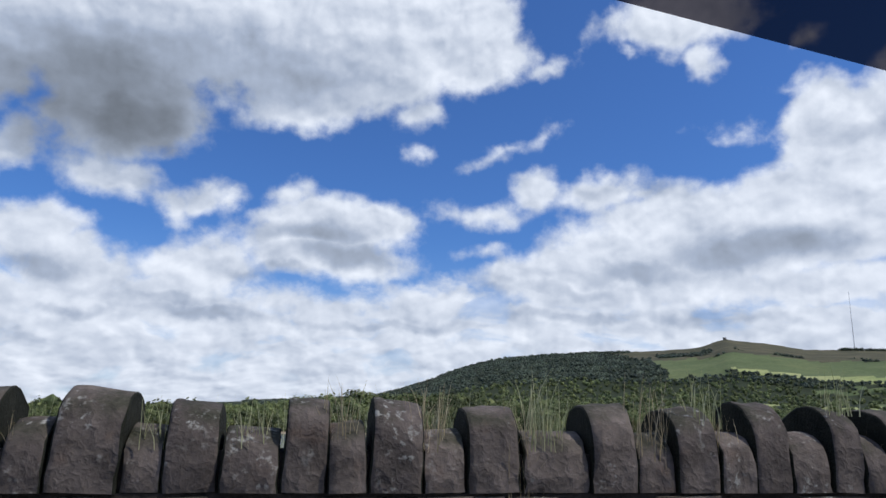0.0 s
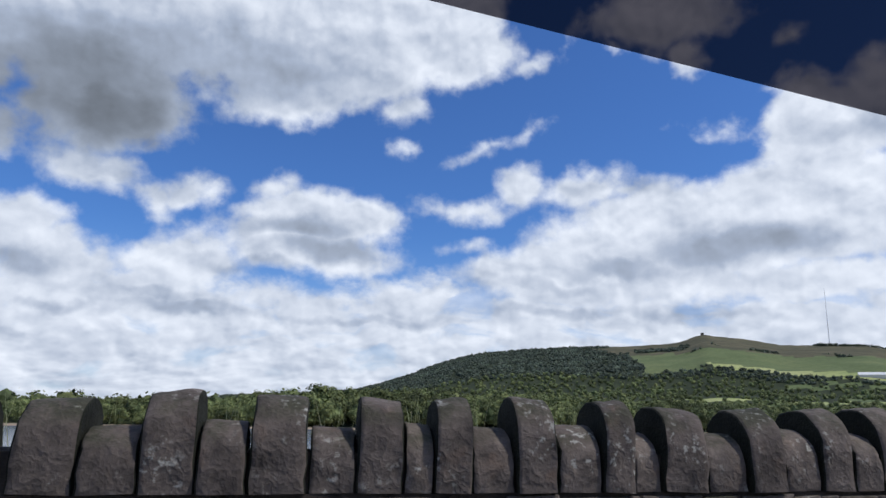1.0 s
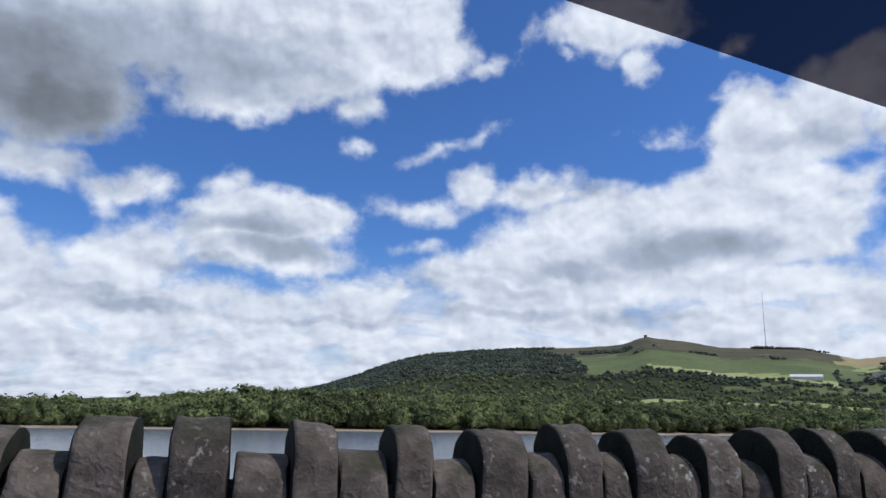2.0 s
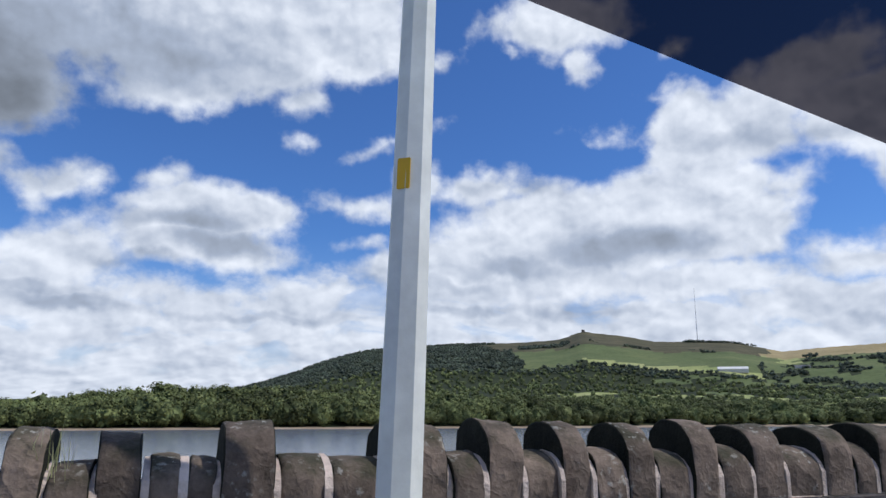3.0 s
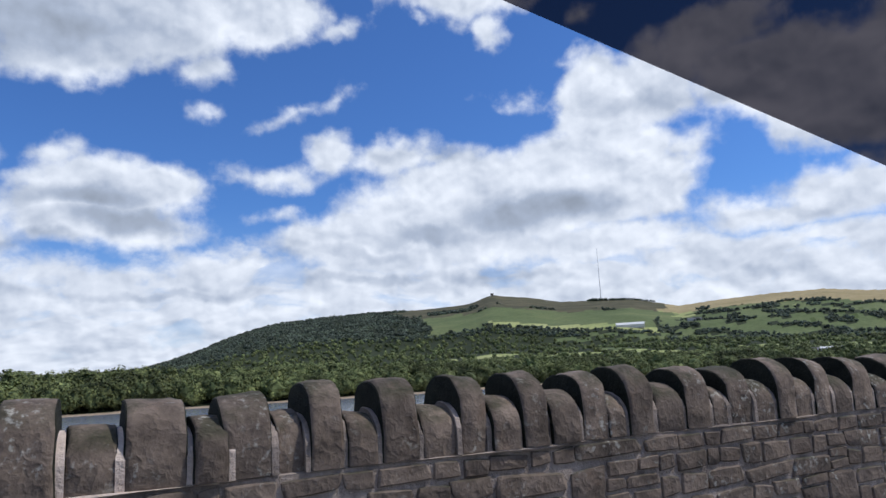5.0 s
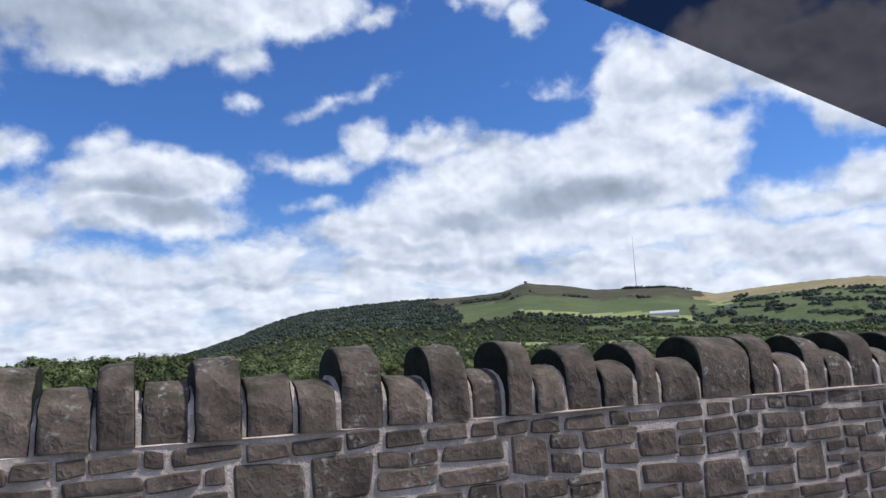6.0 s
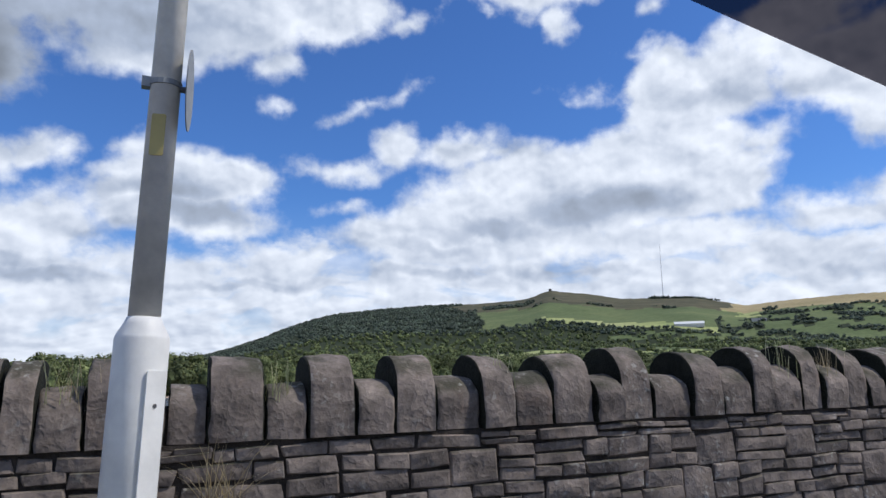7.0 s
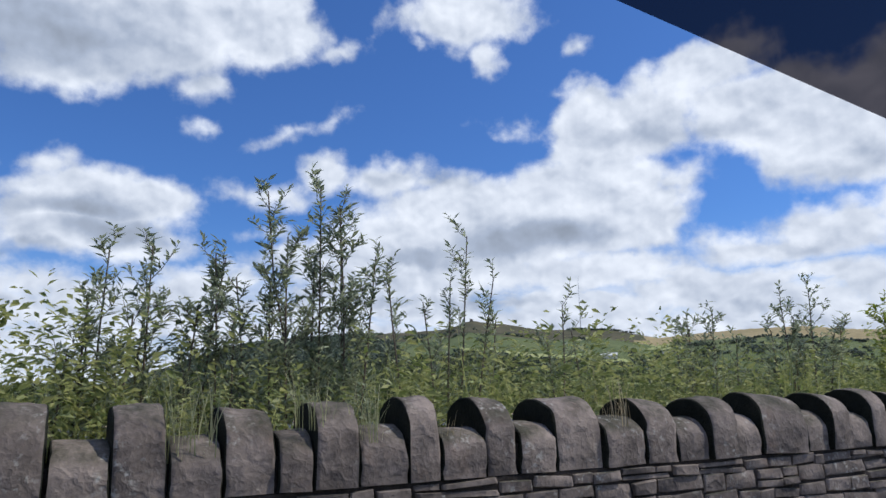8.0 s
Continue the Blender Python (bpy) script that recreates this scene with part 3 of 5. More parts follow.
rt = random.Random(3)
front = []
for i in range(1000):
    az = rt.uniform(-36, 60)
    x = EYE_X + 600 * math.tan(radians(az))
    y = shore_y(x) + 9 + rt.random() ** 1.5 * 70
    tall = table(az, [(-40, 12), (-14, 14), (-9, 18), (-6, 24), (-3, 27), (-1, 25), (4, 25), (9, 21), (60, 17)])
    h = tall * rt.uniform(0.72, 1.1)
    front.append((x, y, land(x, y) - 0.5, h, h * rt.uniform(0.40, 0.60)))
scatter("far_woodland_edge", front, [crown(s, 430, 0.088, 2, 0.54) for s in range(8)], WOOD_NEAR, "dense broad-leaved woodland along the reservoir's far shore")

middle = []
while len(middle) < 6500:
    az = rt.uniform(-30, 60)
    r = math.sqrt(rt.uniform(620 ** 2, 1960 ** 2))
    x, y = EYE_X + r * math.sin(radians(az)), r * math.cos(radians(az))
    if y < shore_y(x) + 60 or not cover_at(x, y)[1]:
        if not (r > 900 and rt.random() < 0.03):
            continue
    h = rt.uniform(6, 14) + 9 * step(14, 6, az) * step(950, 700, r)
    middle.append((x, y, land(x, y) - 1, h, h * rt.uniform(0.42, 0.66)))
scatter("middle_woodland", middle, [crown(30 + s, 80, 0.15) for s in range(6)], WOOD_NEAR, "mixed green woodland and hedgerow trees below the hill")

hill = []
while len(hill) < 12500:
    az = rt.uniform(-6, 62)
    r = math.sqrt(rt.uniform(1900 ** 2, 3340 ** 2))
    x, y = EYE_X + r * math.sin(radians(az)), r * math.cos(radians(az))
    if not cover_at(x, y)[1] and rt.random() > 0.0002:
        continue
    h = rt.uniform(6, 13)
    hill.append((x, y, land(x, y) - 1, h, h * rt.uniform(0.5, 0.8)))
for i in range(160):  # the dark plantation beside the mast
    az = rt.uniform(38.8, 43.6)
    x, y = EYE_X + 3300 * math.sin(radians(az)), 3300 * math.cos(radians(az))
    h = rt.uniform(12, 18) * (1 - 0.45 * (az - 38.8) / 5)
    hill.append((x, y + rt.uniform(-30, 20), land(x, y) - 3, h, h * 0.45))
scatter("hill_woodland", hill, [crown(70 + s, 24, 0.24) for s in range(6)], WOOD_FAR_HAZED, "dark woodland covering the hillside and its crest")

# ---- far buildings ----
FAR_STONE = plain_material("far_stone", (0.10, 0.09, 0.08), 0.9)
WHITE_ROOF = plain_material("white_sheet_roof", (0.75, 0.75, 0.72), 0.5)
SLATE = plain_material("slate_roof", (0.14, 0.14, 0.15), 0.7)
STEEL = plain_material("mast_steel", (0.55, 0.56, 0.58), 0.5, 0.3)
RENDERED = plain_material("white_render", (0.6, 0.58, 0.54), 0.85)


def far_place(az, r):
    x, y = EYE_X + r * math.sin(radians(az)), r * math.cos(radians(az))
    return Vector((x, y, land(x, y)))


def hill_tower():
    p = far_place(31.2, 3330)
    root = tagged(new("stone_tower"), "small dark square stone tower on the hill's summit", "tower")
    root.matrix_world = Matrix.Translation(p)
    bm = bmesh.new()
    box(bm, -6, 6, -4, 4, -4, 8)
    bmesh.ops.bevel(bm, geom=bm.edges[:], offset=0.4, segments=1, affect="EDGES")
    part("body", bm, FAR_STONE, root)
    bm = bmesh.new()
    box(bm, -6.8, 6.8, -4.6, 4.6, 8.05, 9.5)
    part("parapet", bm, FAR_STONE, root)


def radio_mast():
    p = far_place(39.75, 3420)
    root = tagged(new("radio_mast"), "very tall slender grey lattice radio mast on the moor", "mast")
    root.matrix_world = Matrix.Translation(p)
    for k, (z0, z1, r) in enumerate(((-5, 110, 1.6), (110, 180, 1.2), (180, 262, 0.8))):
        bm = bmesh.new()
        tube(bm, [(0, 0, z0), (0, 0, z1)], [r, r * 0.9], 8)
        part("mast_section", bm, STEEL, root)


def long_barn(az, r, length, depth, height, turn, roof_mat, label):
    p = far_place(az, r)
    root = tagged(new("farm_building"), label, "building", "farm buildings")
    root.matrix_world = Matrix.Translation(p) @ pose(0, 0, 0, 0, 0, turn)
    bm = bmesh.new()
    box(bm, -length / 2, length / 2, -depth / 2, depth / 2, -4, height)
    part("wall", bm, RENDERED, root)
    bm = bmesh.new()
    e = 0.8
    v = [bm.verts.new(q) for q in ((-length / 2 - e, -depth / 2 - e, height), (length / 2 + e, -depth / 2 - e, height), (length / 2 + e, 0, height + depth * 0.3), (-length / 2 - e, 0, height + depth * 0.3),
                                    (-length / 2 - e, depth / 2 + e, height), (length / 2 + e, depth / 2 + e, height))]
    for f in ((0, 1, 2, 3), (3, 2, 5, 4), (0, 3, 4), (1, 5, 2), (0, 4, 5, 1)):
        bm.faces.new([v[i] for i in f])
    part("roof", bm, roof_mat, root)


hill_tower()
radio_mast()
long_barn(41.9, 2050, 75, 22, 6, -38, WHITE_ROOF, "long low farm shed with a white sheet roof")
long_barn(54.3, 1250, 22, 9, 5, -50, SLATE, "pale rendered farmhouse with a slate roof among trees")
long_barn(55.6, 1280, 30, 10, 5, -55, WHITE_ROOF, "pale farm shed with a light roof among trees")
long_barn(46.6, 2300, 40, 12, 5, -45, SLATE, "grey farm buildings beside the green fields")
long_barn(28.3, 2780, 20, 10, 5, -25, SLATE, "grey stone cottage below the hill's summit")

# ---- road, kerb and footway ----
ASPHALT = ground_material("asphalt", (0.040, 0.040, 0.042), (0.055, 0.055, 0.056), (0.075, 0.074, 0.072), 3.0, 0.3)
FLAGS = ground_material("footway_asphalt", (0.07, 0.068, 0.065), (0.09, 0.088, 0.083), (0.12, 0.115, 0.105), 2.0, 0.3)
KERB = plain_material("concrete_kerb", (0.32, 0.31, 0.29), 0.85, 0.0, 0.15, 5.0, 0.4)
X0, X1 = -6.0, 156.0
WALL_Y = 3.05


def slab(name, x0, x1, y0, y1, z0, z1, mat, label, category):
    bm = bmesh.new()
    box(bm, x0, x1, y0, y1, z0, z1)
    bmesh.ops.bevel(bm, geom=bm.edges[:], offset=0.01, segments=1, affect="EDGES")
    return tagged(part(name, bm, mat, None), label, category, kind="structure")


slab("road", -400, 550, -7.0, 1.2, -0.15, 0.0, ASPHALT, "worn dark asphalt carriageway", "road")
slab("pavement", -400, 550, 1.33, WALL_Y + 0.05, -0.15, 0.10, FLAGS, "narrow asphalt footway beside the stone wall", "pavement")
kerb = slab("kerb", -400, 550, 1.2, 1.33, -0.15, 0.11, KERB, "grey concrete kerb along the footway", "kerb")

# ---- posts and signs on the footway ----
GALV = plain_material("galvanised_steel", (0.29, 0.30, 0.30), 0.6, 0.2, 0.18, 14.0, 0.3)
PAINT_GREY = plain_material("grey_painted_steel", (0.80, 0.83, 0.78), 0.5, 0.0, 0.12, 6.0, 0.2)
PAINT_WHITE = plain_material("pale_painted_steel", (0.80, 0.79, 0.745), 0.5, 0.0, 0.14, 5.0, 0.25)
SHAFT = plain_material("weathered_steel_shaft", (0.76, 0.72, 0.65), 0.6, 0.0, 0.16, 9.0, 0.25)
PLATE_BACK = plain_material("aluminium_back", (0.42, 0.43, 0.44), 0.45, 0.5, 0.08, 4.0)
SIGN_YELLOW = plain_material("sign_yellow", (0.80, 0.47, 0.02), 0.45, 0.0, 0.05, 4.0)
SIGN_WHITE = plain_material("sign_white", (0.78, 0.78, 0.76), 0.45, 0.0, 0.05, 4.0)
SIGN_RED = plain_material("sign_red", (0.42, 0.012, 0.025), 0.45, 0.0, 0.06, 4.0)
SIGN_BLACK = plain_material("sign_black", (0.012, 0.012, 0.014), 0.45, 0.0, 0.05, 4.0)
DARK_GREY = plain_material("dark_fitting", (0.12, 0.12, 0.125), 0.6, 0.2, 0.1, 8.0)
FOOT = 0.10


def rounded(points, radius, steps=4):
    """The outline of a polygon with rounded corners."""
    out = []
    n = len(points)
    for i in range(n):
        p, a, b = Vector(points[i]), Vector(points[i - 1]), Vector(points[(i + 1) % n])
        u, w = (a - p).normalized(), (b - p).normalized()
        half = u.angle(w) / 2
        d = radius / math.tan(half)
        c = p + (u + w).normalized() * (radius / math.sin(half))
        s, e = p + u * d - c, p + w * d - c
        a0 = math.atan2(s.y, s.x)
        turn = (math.atan2(e.y, e.x) - a0 + math.pi) % (2 * math.pi) - math.pi
        for k in range(steps + 1):
            g = a0 + turn * k / steps
            out.append(c + Vector((math.cos(g), math.sin(g))) * radius)
    return out


def plate(name, outline, y0, y1, mat, parent, label=""):
    """A flat plate in x and z, from y0 (front) to y1."""
    bm = bmesh.new()
    a = [bm.verts.new((p[0], y0, p[1])) for p in outline]
    b = [bm.verts.new((p[0], y1, p[1])) for p in outline]
    bm.faces.new(a)
    bm.faces.new(b[::-1])
    n = len(a)
    for i in range(n):
        bm.faces.new((a[i], b[i], b[(i + 1) % n], a[(i + 1) % n]))
    bmesh.ops.recalc_face_normals(bm, faces=bm.faces[:])
    return part(name, bm, mat, parent, label)


def lettering(name, text, size, x, z, y, mat, parent):
    """Words in the built-in font, turned into a mesh."""
    cu = bpy.data.curves.new(name, "FONT")
    cu.body, cu.size, cu.align_x, cu.align_y, cu.extrude, cu.space_line = text, size, "CENTER", "CENTER", 0.0008, 0.9
    tmp = bpy.data.objects.new(name, cu)
    scene.collection.objects.link(tmp)
    me = bpy.data.meshes.new_from_object(tmp.evaluated_get(bpy.context.evaluated_depsgraph_get()))
    bpy.data.objects.remove(tmp)
    me.materials.append(mat)
    ob = new(name, me)
    ob.parent = parent
    ob.matrix_basis = pose(x, y, z, 90, 0, 0)
    return ob


def rect(w, h, z, r=0.03):
    return rounded([(-w / 2, z), (w / 2, z), (w / 2, z + h), (-w / 2, z + h)], r)


def clip(parent, z, r, y=0.0):
    bm = bmesh.new()
    tube(bm, [(0, y, z - 0.015), (0, y, z + 0.015)], [r, r], 16)
    part("clip", bm, GALV, parent)


def pole(parent, r0, r1, height, mat, sides=20, name="pole"):
    bm = bmesh.new()
    tube(bm, [(0, 0, 0), (0, 0, height * 0.5), (0, 0, height)], [r0, (r0 + r1) / 2, r1], sides)
    ob = part(name, bm, mat, parent)
    if sides > 10:
        smooth(ob.data)
    return ob


def speed_sign():
    root = tagged(new("speed_sign"), "grey pole with yellow-edged plate reading Max speed 40", "road sign", "road signs")
    turn = Matrix.Translation((26.605, 2.74, FOOT)) @ pose(0, 0, 0, 0, 2.3, 0)
    root.matrix_world = turn
    pole(root, 0.038, 0.038, 3.75, GALV)
    bm = bmesh.new()
    a = [bm.verts.new((p[0], 0.0, p[1])) for p in rect(0.80, 0.36, 2.50, 0.03)]
    b = [bm.verts.new((p[0], 0.004, p[1])) for p in rect(0.80, 0.36, 2.50, 0.03)]
    bm.faces.new(a[::-1])
    bm.faces.new(b)
    for i in range(len(a)):
        bm.faces.new((a[i], a[(i + 1) % len(a)], b[(i + 1) % len(a)], b[i]))
    bmesh.ops.recalc_face_normals(bm, faces=bm.faces[:])
    face = part("sign_plate", bm, PLATE_BACK, root, "grey metal plate, printed on its face")
    face.matrix_basis = pose(-0.062, 0.02, 0.216, 0, 0, -75)
    plate("yellow_field", rect(0.796, 0.356, 2.502, 0.03), -0.003, -0.0005, SIGN_YELLOW, face)
    plate("black_border", rect(0.70, 0.27, 2.545, 0.03), -0.0045, -0.003, SIGN_BLACK, face)
    plate("white_field", rect(0.675, 0.245, 2.5575, 0.025), -0.006, -0.0045, SIGN_WHITE, face)
    lettering("small_words", "Max\nspeed", 0.085, -0.19, 2.68, -0.0068, SIGN_BLACK, face)
    lettering("number", "40", 0.235, 0.13, 2.685, -0.0068, SIGN_BLACK, face)
    board = plate("backing_board", rect(0.80, 0.74, 2.90, 0.03), 0.0, 0.004, PLATE_BACK, root, "yellow-faced upper board with a red triangle")
    board.matrix_basis = pose(-0.062, 0.02, 0.216, 0, 0, -75)
    plate("yellow_field", rect(0.796, 0.736, 2.902, 0.03), -0.003, -0.0005, SIGN_YELLOW, board)
    plate("red_triangle", rounded([(-0.36, 2.94), (0.36, 2.94), (0, 3.565)], 0.035), -0.0045, -0.003, SIGN_RED, board)
    plate("white_triangle", rounded([(-0.25, 3.005), (0.25, 3.005), (0, 3.435)], 0.02), -0.006, -0.0045, SIGN_WHITE, board)
    clip(root, 2.77, 0.045)
    clip(root, 3.02, 0.045)


def bend_sign():
    root = tagged(new("bend_sign"), "grey pole with a red-bordered triangular bend warning sign", "road sign", "road signs")
    root.matrix_world = Matrix.Translation((32.42, 2.71, FOOT)) @ pose(0, 0, 0, 0, 2.2, 0)
    pole(root, 0.038, 0.036, 3.25, GALV)
    bm = bmesh.new()
    tube(bm, [(0, 0, 0), (0, 0, 1.05), (0, 0, 1.10)], [0.058, 0.058, 0.040], 20)
    part("base", bm, PAINT_WHITE, root, "thicker white base section")
    tri = [(-0.375, 2.54), (0.375, 2.54), (0, 3.19)]
    face = plate("triangle_plate", rounded(tri, 0.035), 0.0, 0.004, SIGN_RED, root, "red-bordered triangular plate")
    face.matrix_basis = pose(-0.05, 0.03, 0, 0, 0, -80)
    plate("white_field", rounded([(-0.255, 2.61), (0.255, 2.61), (0, 3.05)], 0.02), -0.0015, -0.0002, SIGN_WHITE, face)
    bend = [(-0.12, 2.64), (-0.05, 2.64), (-0.05, 2.74), (-0.03, 2.79), (0.01, 2.82), (0.05, 2.83), (0.05, 2.795), (0.12, 2.86), (0.05, 2.925), (0.05, 2.89), (-0.03, 2.88), (-0.09, 2.83), (-0.12, 2.75)]
    plate("bend_arrow", bend, -0.003, -0.0015, SIGN_BLACK, face)
    tag = plate("number_tag", rect(0.05, 0.13, 1.80, 0.006), -0.044, -0.040, SIGN_WHITE, root, "small white tag with two black figures")
    tag.matrix_basis = pose(0, 0, 0, 0, 0, -35)
    lettering("figures", "2\n9", 0.06, 0, 1.865, -0.0448, SIGN_BLACK, tag)
    clip(root, 2.60, 0.045)
    clip(root, 2.95, 0.045)


def tapered_column():
    root = tagged(new("street_lamp"), "pale grey eight-sided tapered lamp column with a yellow sticker", "lamp column", "lamp columns")
    root.matrix_world = Matrix.Translation((54.455, 2.72, FOOT)) @ pose(0, 0, 0, 0, 1.6, 10)
    pole(root, 0.096, 0.05, 6.0, PAINT_GREY, 8, "column")
    bm = bmesh.new()
    tube(bm, [(0, 0, 0), (0, 0, 0.02)], [0.17, 0.17], 8)
    part("base_plate", bm, DARK_GREY, root)
    t = plate("sticker", rect(0.055, 0.125, 2.12, 0.006), -0.0785, -0.0755, SIGN_YELLOW, root, "yellow rectangular sticker")
    t.matrix_basis = pose(0, 0, 0, 0.0, 0, -52)
    bm = bmesh.new()
    tube(bm, [(0, 0, 6.0), (0, 0, 6.06)], [0.055, 0.02], 8)
    part("cap", bm, DARK_GREY, root)


def round_column():
    root = tagged(new("street_lamp"), "round lamp column with a broad white base and small disc sign", "lamp column", "lamp columns")
    root.matrix_world = Matrix.Translation((125.195, 2.72, FOOT)) @ pose(0, 0, 0, 0, 2.4, 0)
    bm = bmesh.new()
    tube(bm, [(0, 0, 0), (0, 0, 1.28), (0, 0, 1.295), (0, 0, 1.335), (0, 0, 1.36)], [0.097, 0.094, 0.090, 0.068, 0.058], 28)
    base = part("base", bm, PAINT_WHITE, root, "broad pale painted base")
    smooth(base.data)
    bm = bmesh.new()
    tube(bm, [(0, 0, 1.34), (0, 0, 3.6), (0, 0, 5.9)], [0.056, 0.052, 0.042], 24)
    smooth(part("shaft", bm, SHAFT, root, "weathered grey upper shaft").data)
    door = plate("door", rounded([(-0.04, 0.45), (0.04, 0.45), (0.04, 1.17), (-0.04, 1.17)], 0.008), -0.0975, -0.090, PAINT_WHITE, root)
    door.matrix_basis = pose(0, 0, 0, 0, 0, 38)
    for k in (0.55, 1.05):
        bm = bmesh.new()
        tube(bm, [(0, -0.1, k), (0, -0.09, k)], [0.008, 0.008], 10)
        lock = part("lock", bm, DARK_GREY, door)
    bm = bmesh.new()
    tube(bm, [(0.085, -0.02, 2.23), (0.0890, -0.0204, 2.23)], [0.155, 0.155], 40)
    part("disc_sign", bm, GALV, root, "small round grey disc sign")
    bm = bmesh.new()
    tube(bm, [(0.05, -0.02, 2.23), (0.085, -0.02, 2.23)], [0.012, 0.012], 10)
    part("bracket", bm, DARK_GREY, root)
    bm = bmesh.new()
    tube(bm, [(0, 0, 2.235), (0, 0, 2.255)], [0.060, 0.060], 20)
    part("clip", bm, GALV, root)
    bm = bmesh.new()
    box(bm, -0.085, -0.05, -0.02, 0.02, 2.225, 2.265)
    part("clip_bolt", bm, GALV, root)
    t = plate("sticker", rect(0.05, 0.16, 1.95, 0.006), -0.0595, -0.0565, plain_material("faded_yellow", (0.50, 0.40, 0.15), 0.6), root, "faded yellow sticker")
    t.matrix_basis = pose(0, 0, 0, 0, 0, -12)


speed_sign()
bend_sign()
tapered_column()
round_column()

# ---- plants ----


def leaf_material(name, a, b):
    m = Mat(name)
    colour = m.ramp(m.rand(True), (0.0, a), (1.0, b))
    m.b.inputs["Transmission Weight"].default_value = 0.0
    m.done(colour, 0.5, 0.0, 0.35)
    thin = m.t.nodes.new("ShaderNodeBsdfTranslucent")
    m.link(colour, thin.inputs[0])
    mix = m.t.nodes.new("ShaderNodeMixShader")
    mix.inputs[0].default_value = 0.45
    m.link(m.b.outputs[0], mix.inputs[1])
    m.link(thin.outputs[0], mix.inputs[2])
    m.link(mix.outputs[0], m.t.nodes["Material Output"].inputs[0])
    return m.m


BIRCH_LEAF = leaf_material("birch_leaf", (0.13, 0.17, 0.06), (0.36, 0.39, 0.18))
WILLOW_LEAF = leaf_material("willow_leaf", (0.17, 0.21, 0.12), (0.46, 0.50, 0.33))
BRIGHT_LEAF = leaf_material("young_leaf", (0.17, 0.23, 0.03), (0.38, 0.43, 0.08))
GRASS_GREEN = leaf_material("green_grass", (0.20, 0.25, 0.07), (0.52, 0.52, 0.20))
GRASS_DRY = leaf_material("dry_grass", (0.34, 0.27, 0.15), (0.66, 0.56, 0.37))
GRASS_PALE = leaf_material("pale_grass", (0.30, 0.33, 0.15), (0.60, 0.58, 0.36))
WEED_LEAF = leaf_material("weed_leaf", (0.17, 0.22, 0.065), (0.50, 0.50, 0.20))
BARK = plain_material("young_bark", (0.13, 0.10, 0.075), 0.85, 0.0, 0.25, 30.0, 0.5)


def leaves_mesh(name, spots, mat):
    """Leaves as bent lozenges. spots: place, way, up, length, width."""
    vs, fs = [], []
    for p, d, n, length, width in spots:
        d = d.normalized()
        s = d.cross(n)
        s = s.normalized() if s.length > 1e-4 else d.orthogonal().normalized()
        up = s.cross(d)
        b = len(vs)
        vs += [p, p + d * length * 0.45 + s * width * 0.5 + up * width * 0.12, p + d * length - up * length * 0.1, p + d * length * 0.45 - s * width * 0.5 + up * width * 0.12]
        fs += [(b, b + 1, b + 2), (b, b + 2, b + 3)]
    return fast_mesh(name, np.array([v[:] for v in vs]), np.array(fs), mat, False)


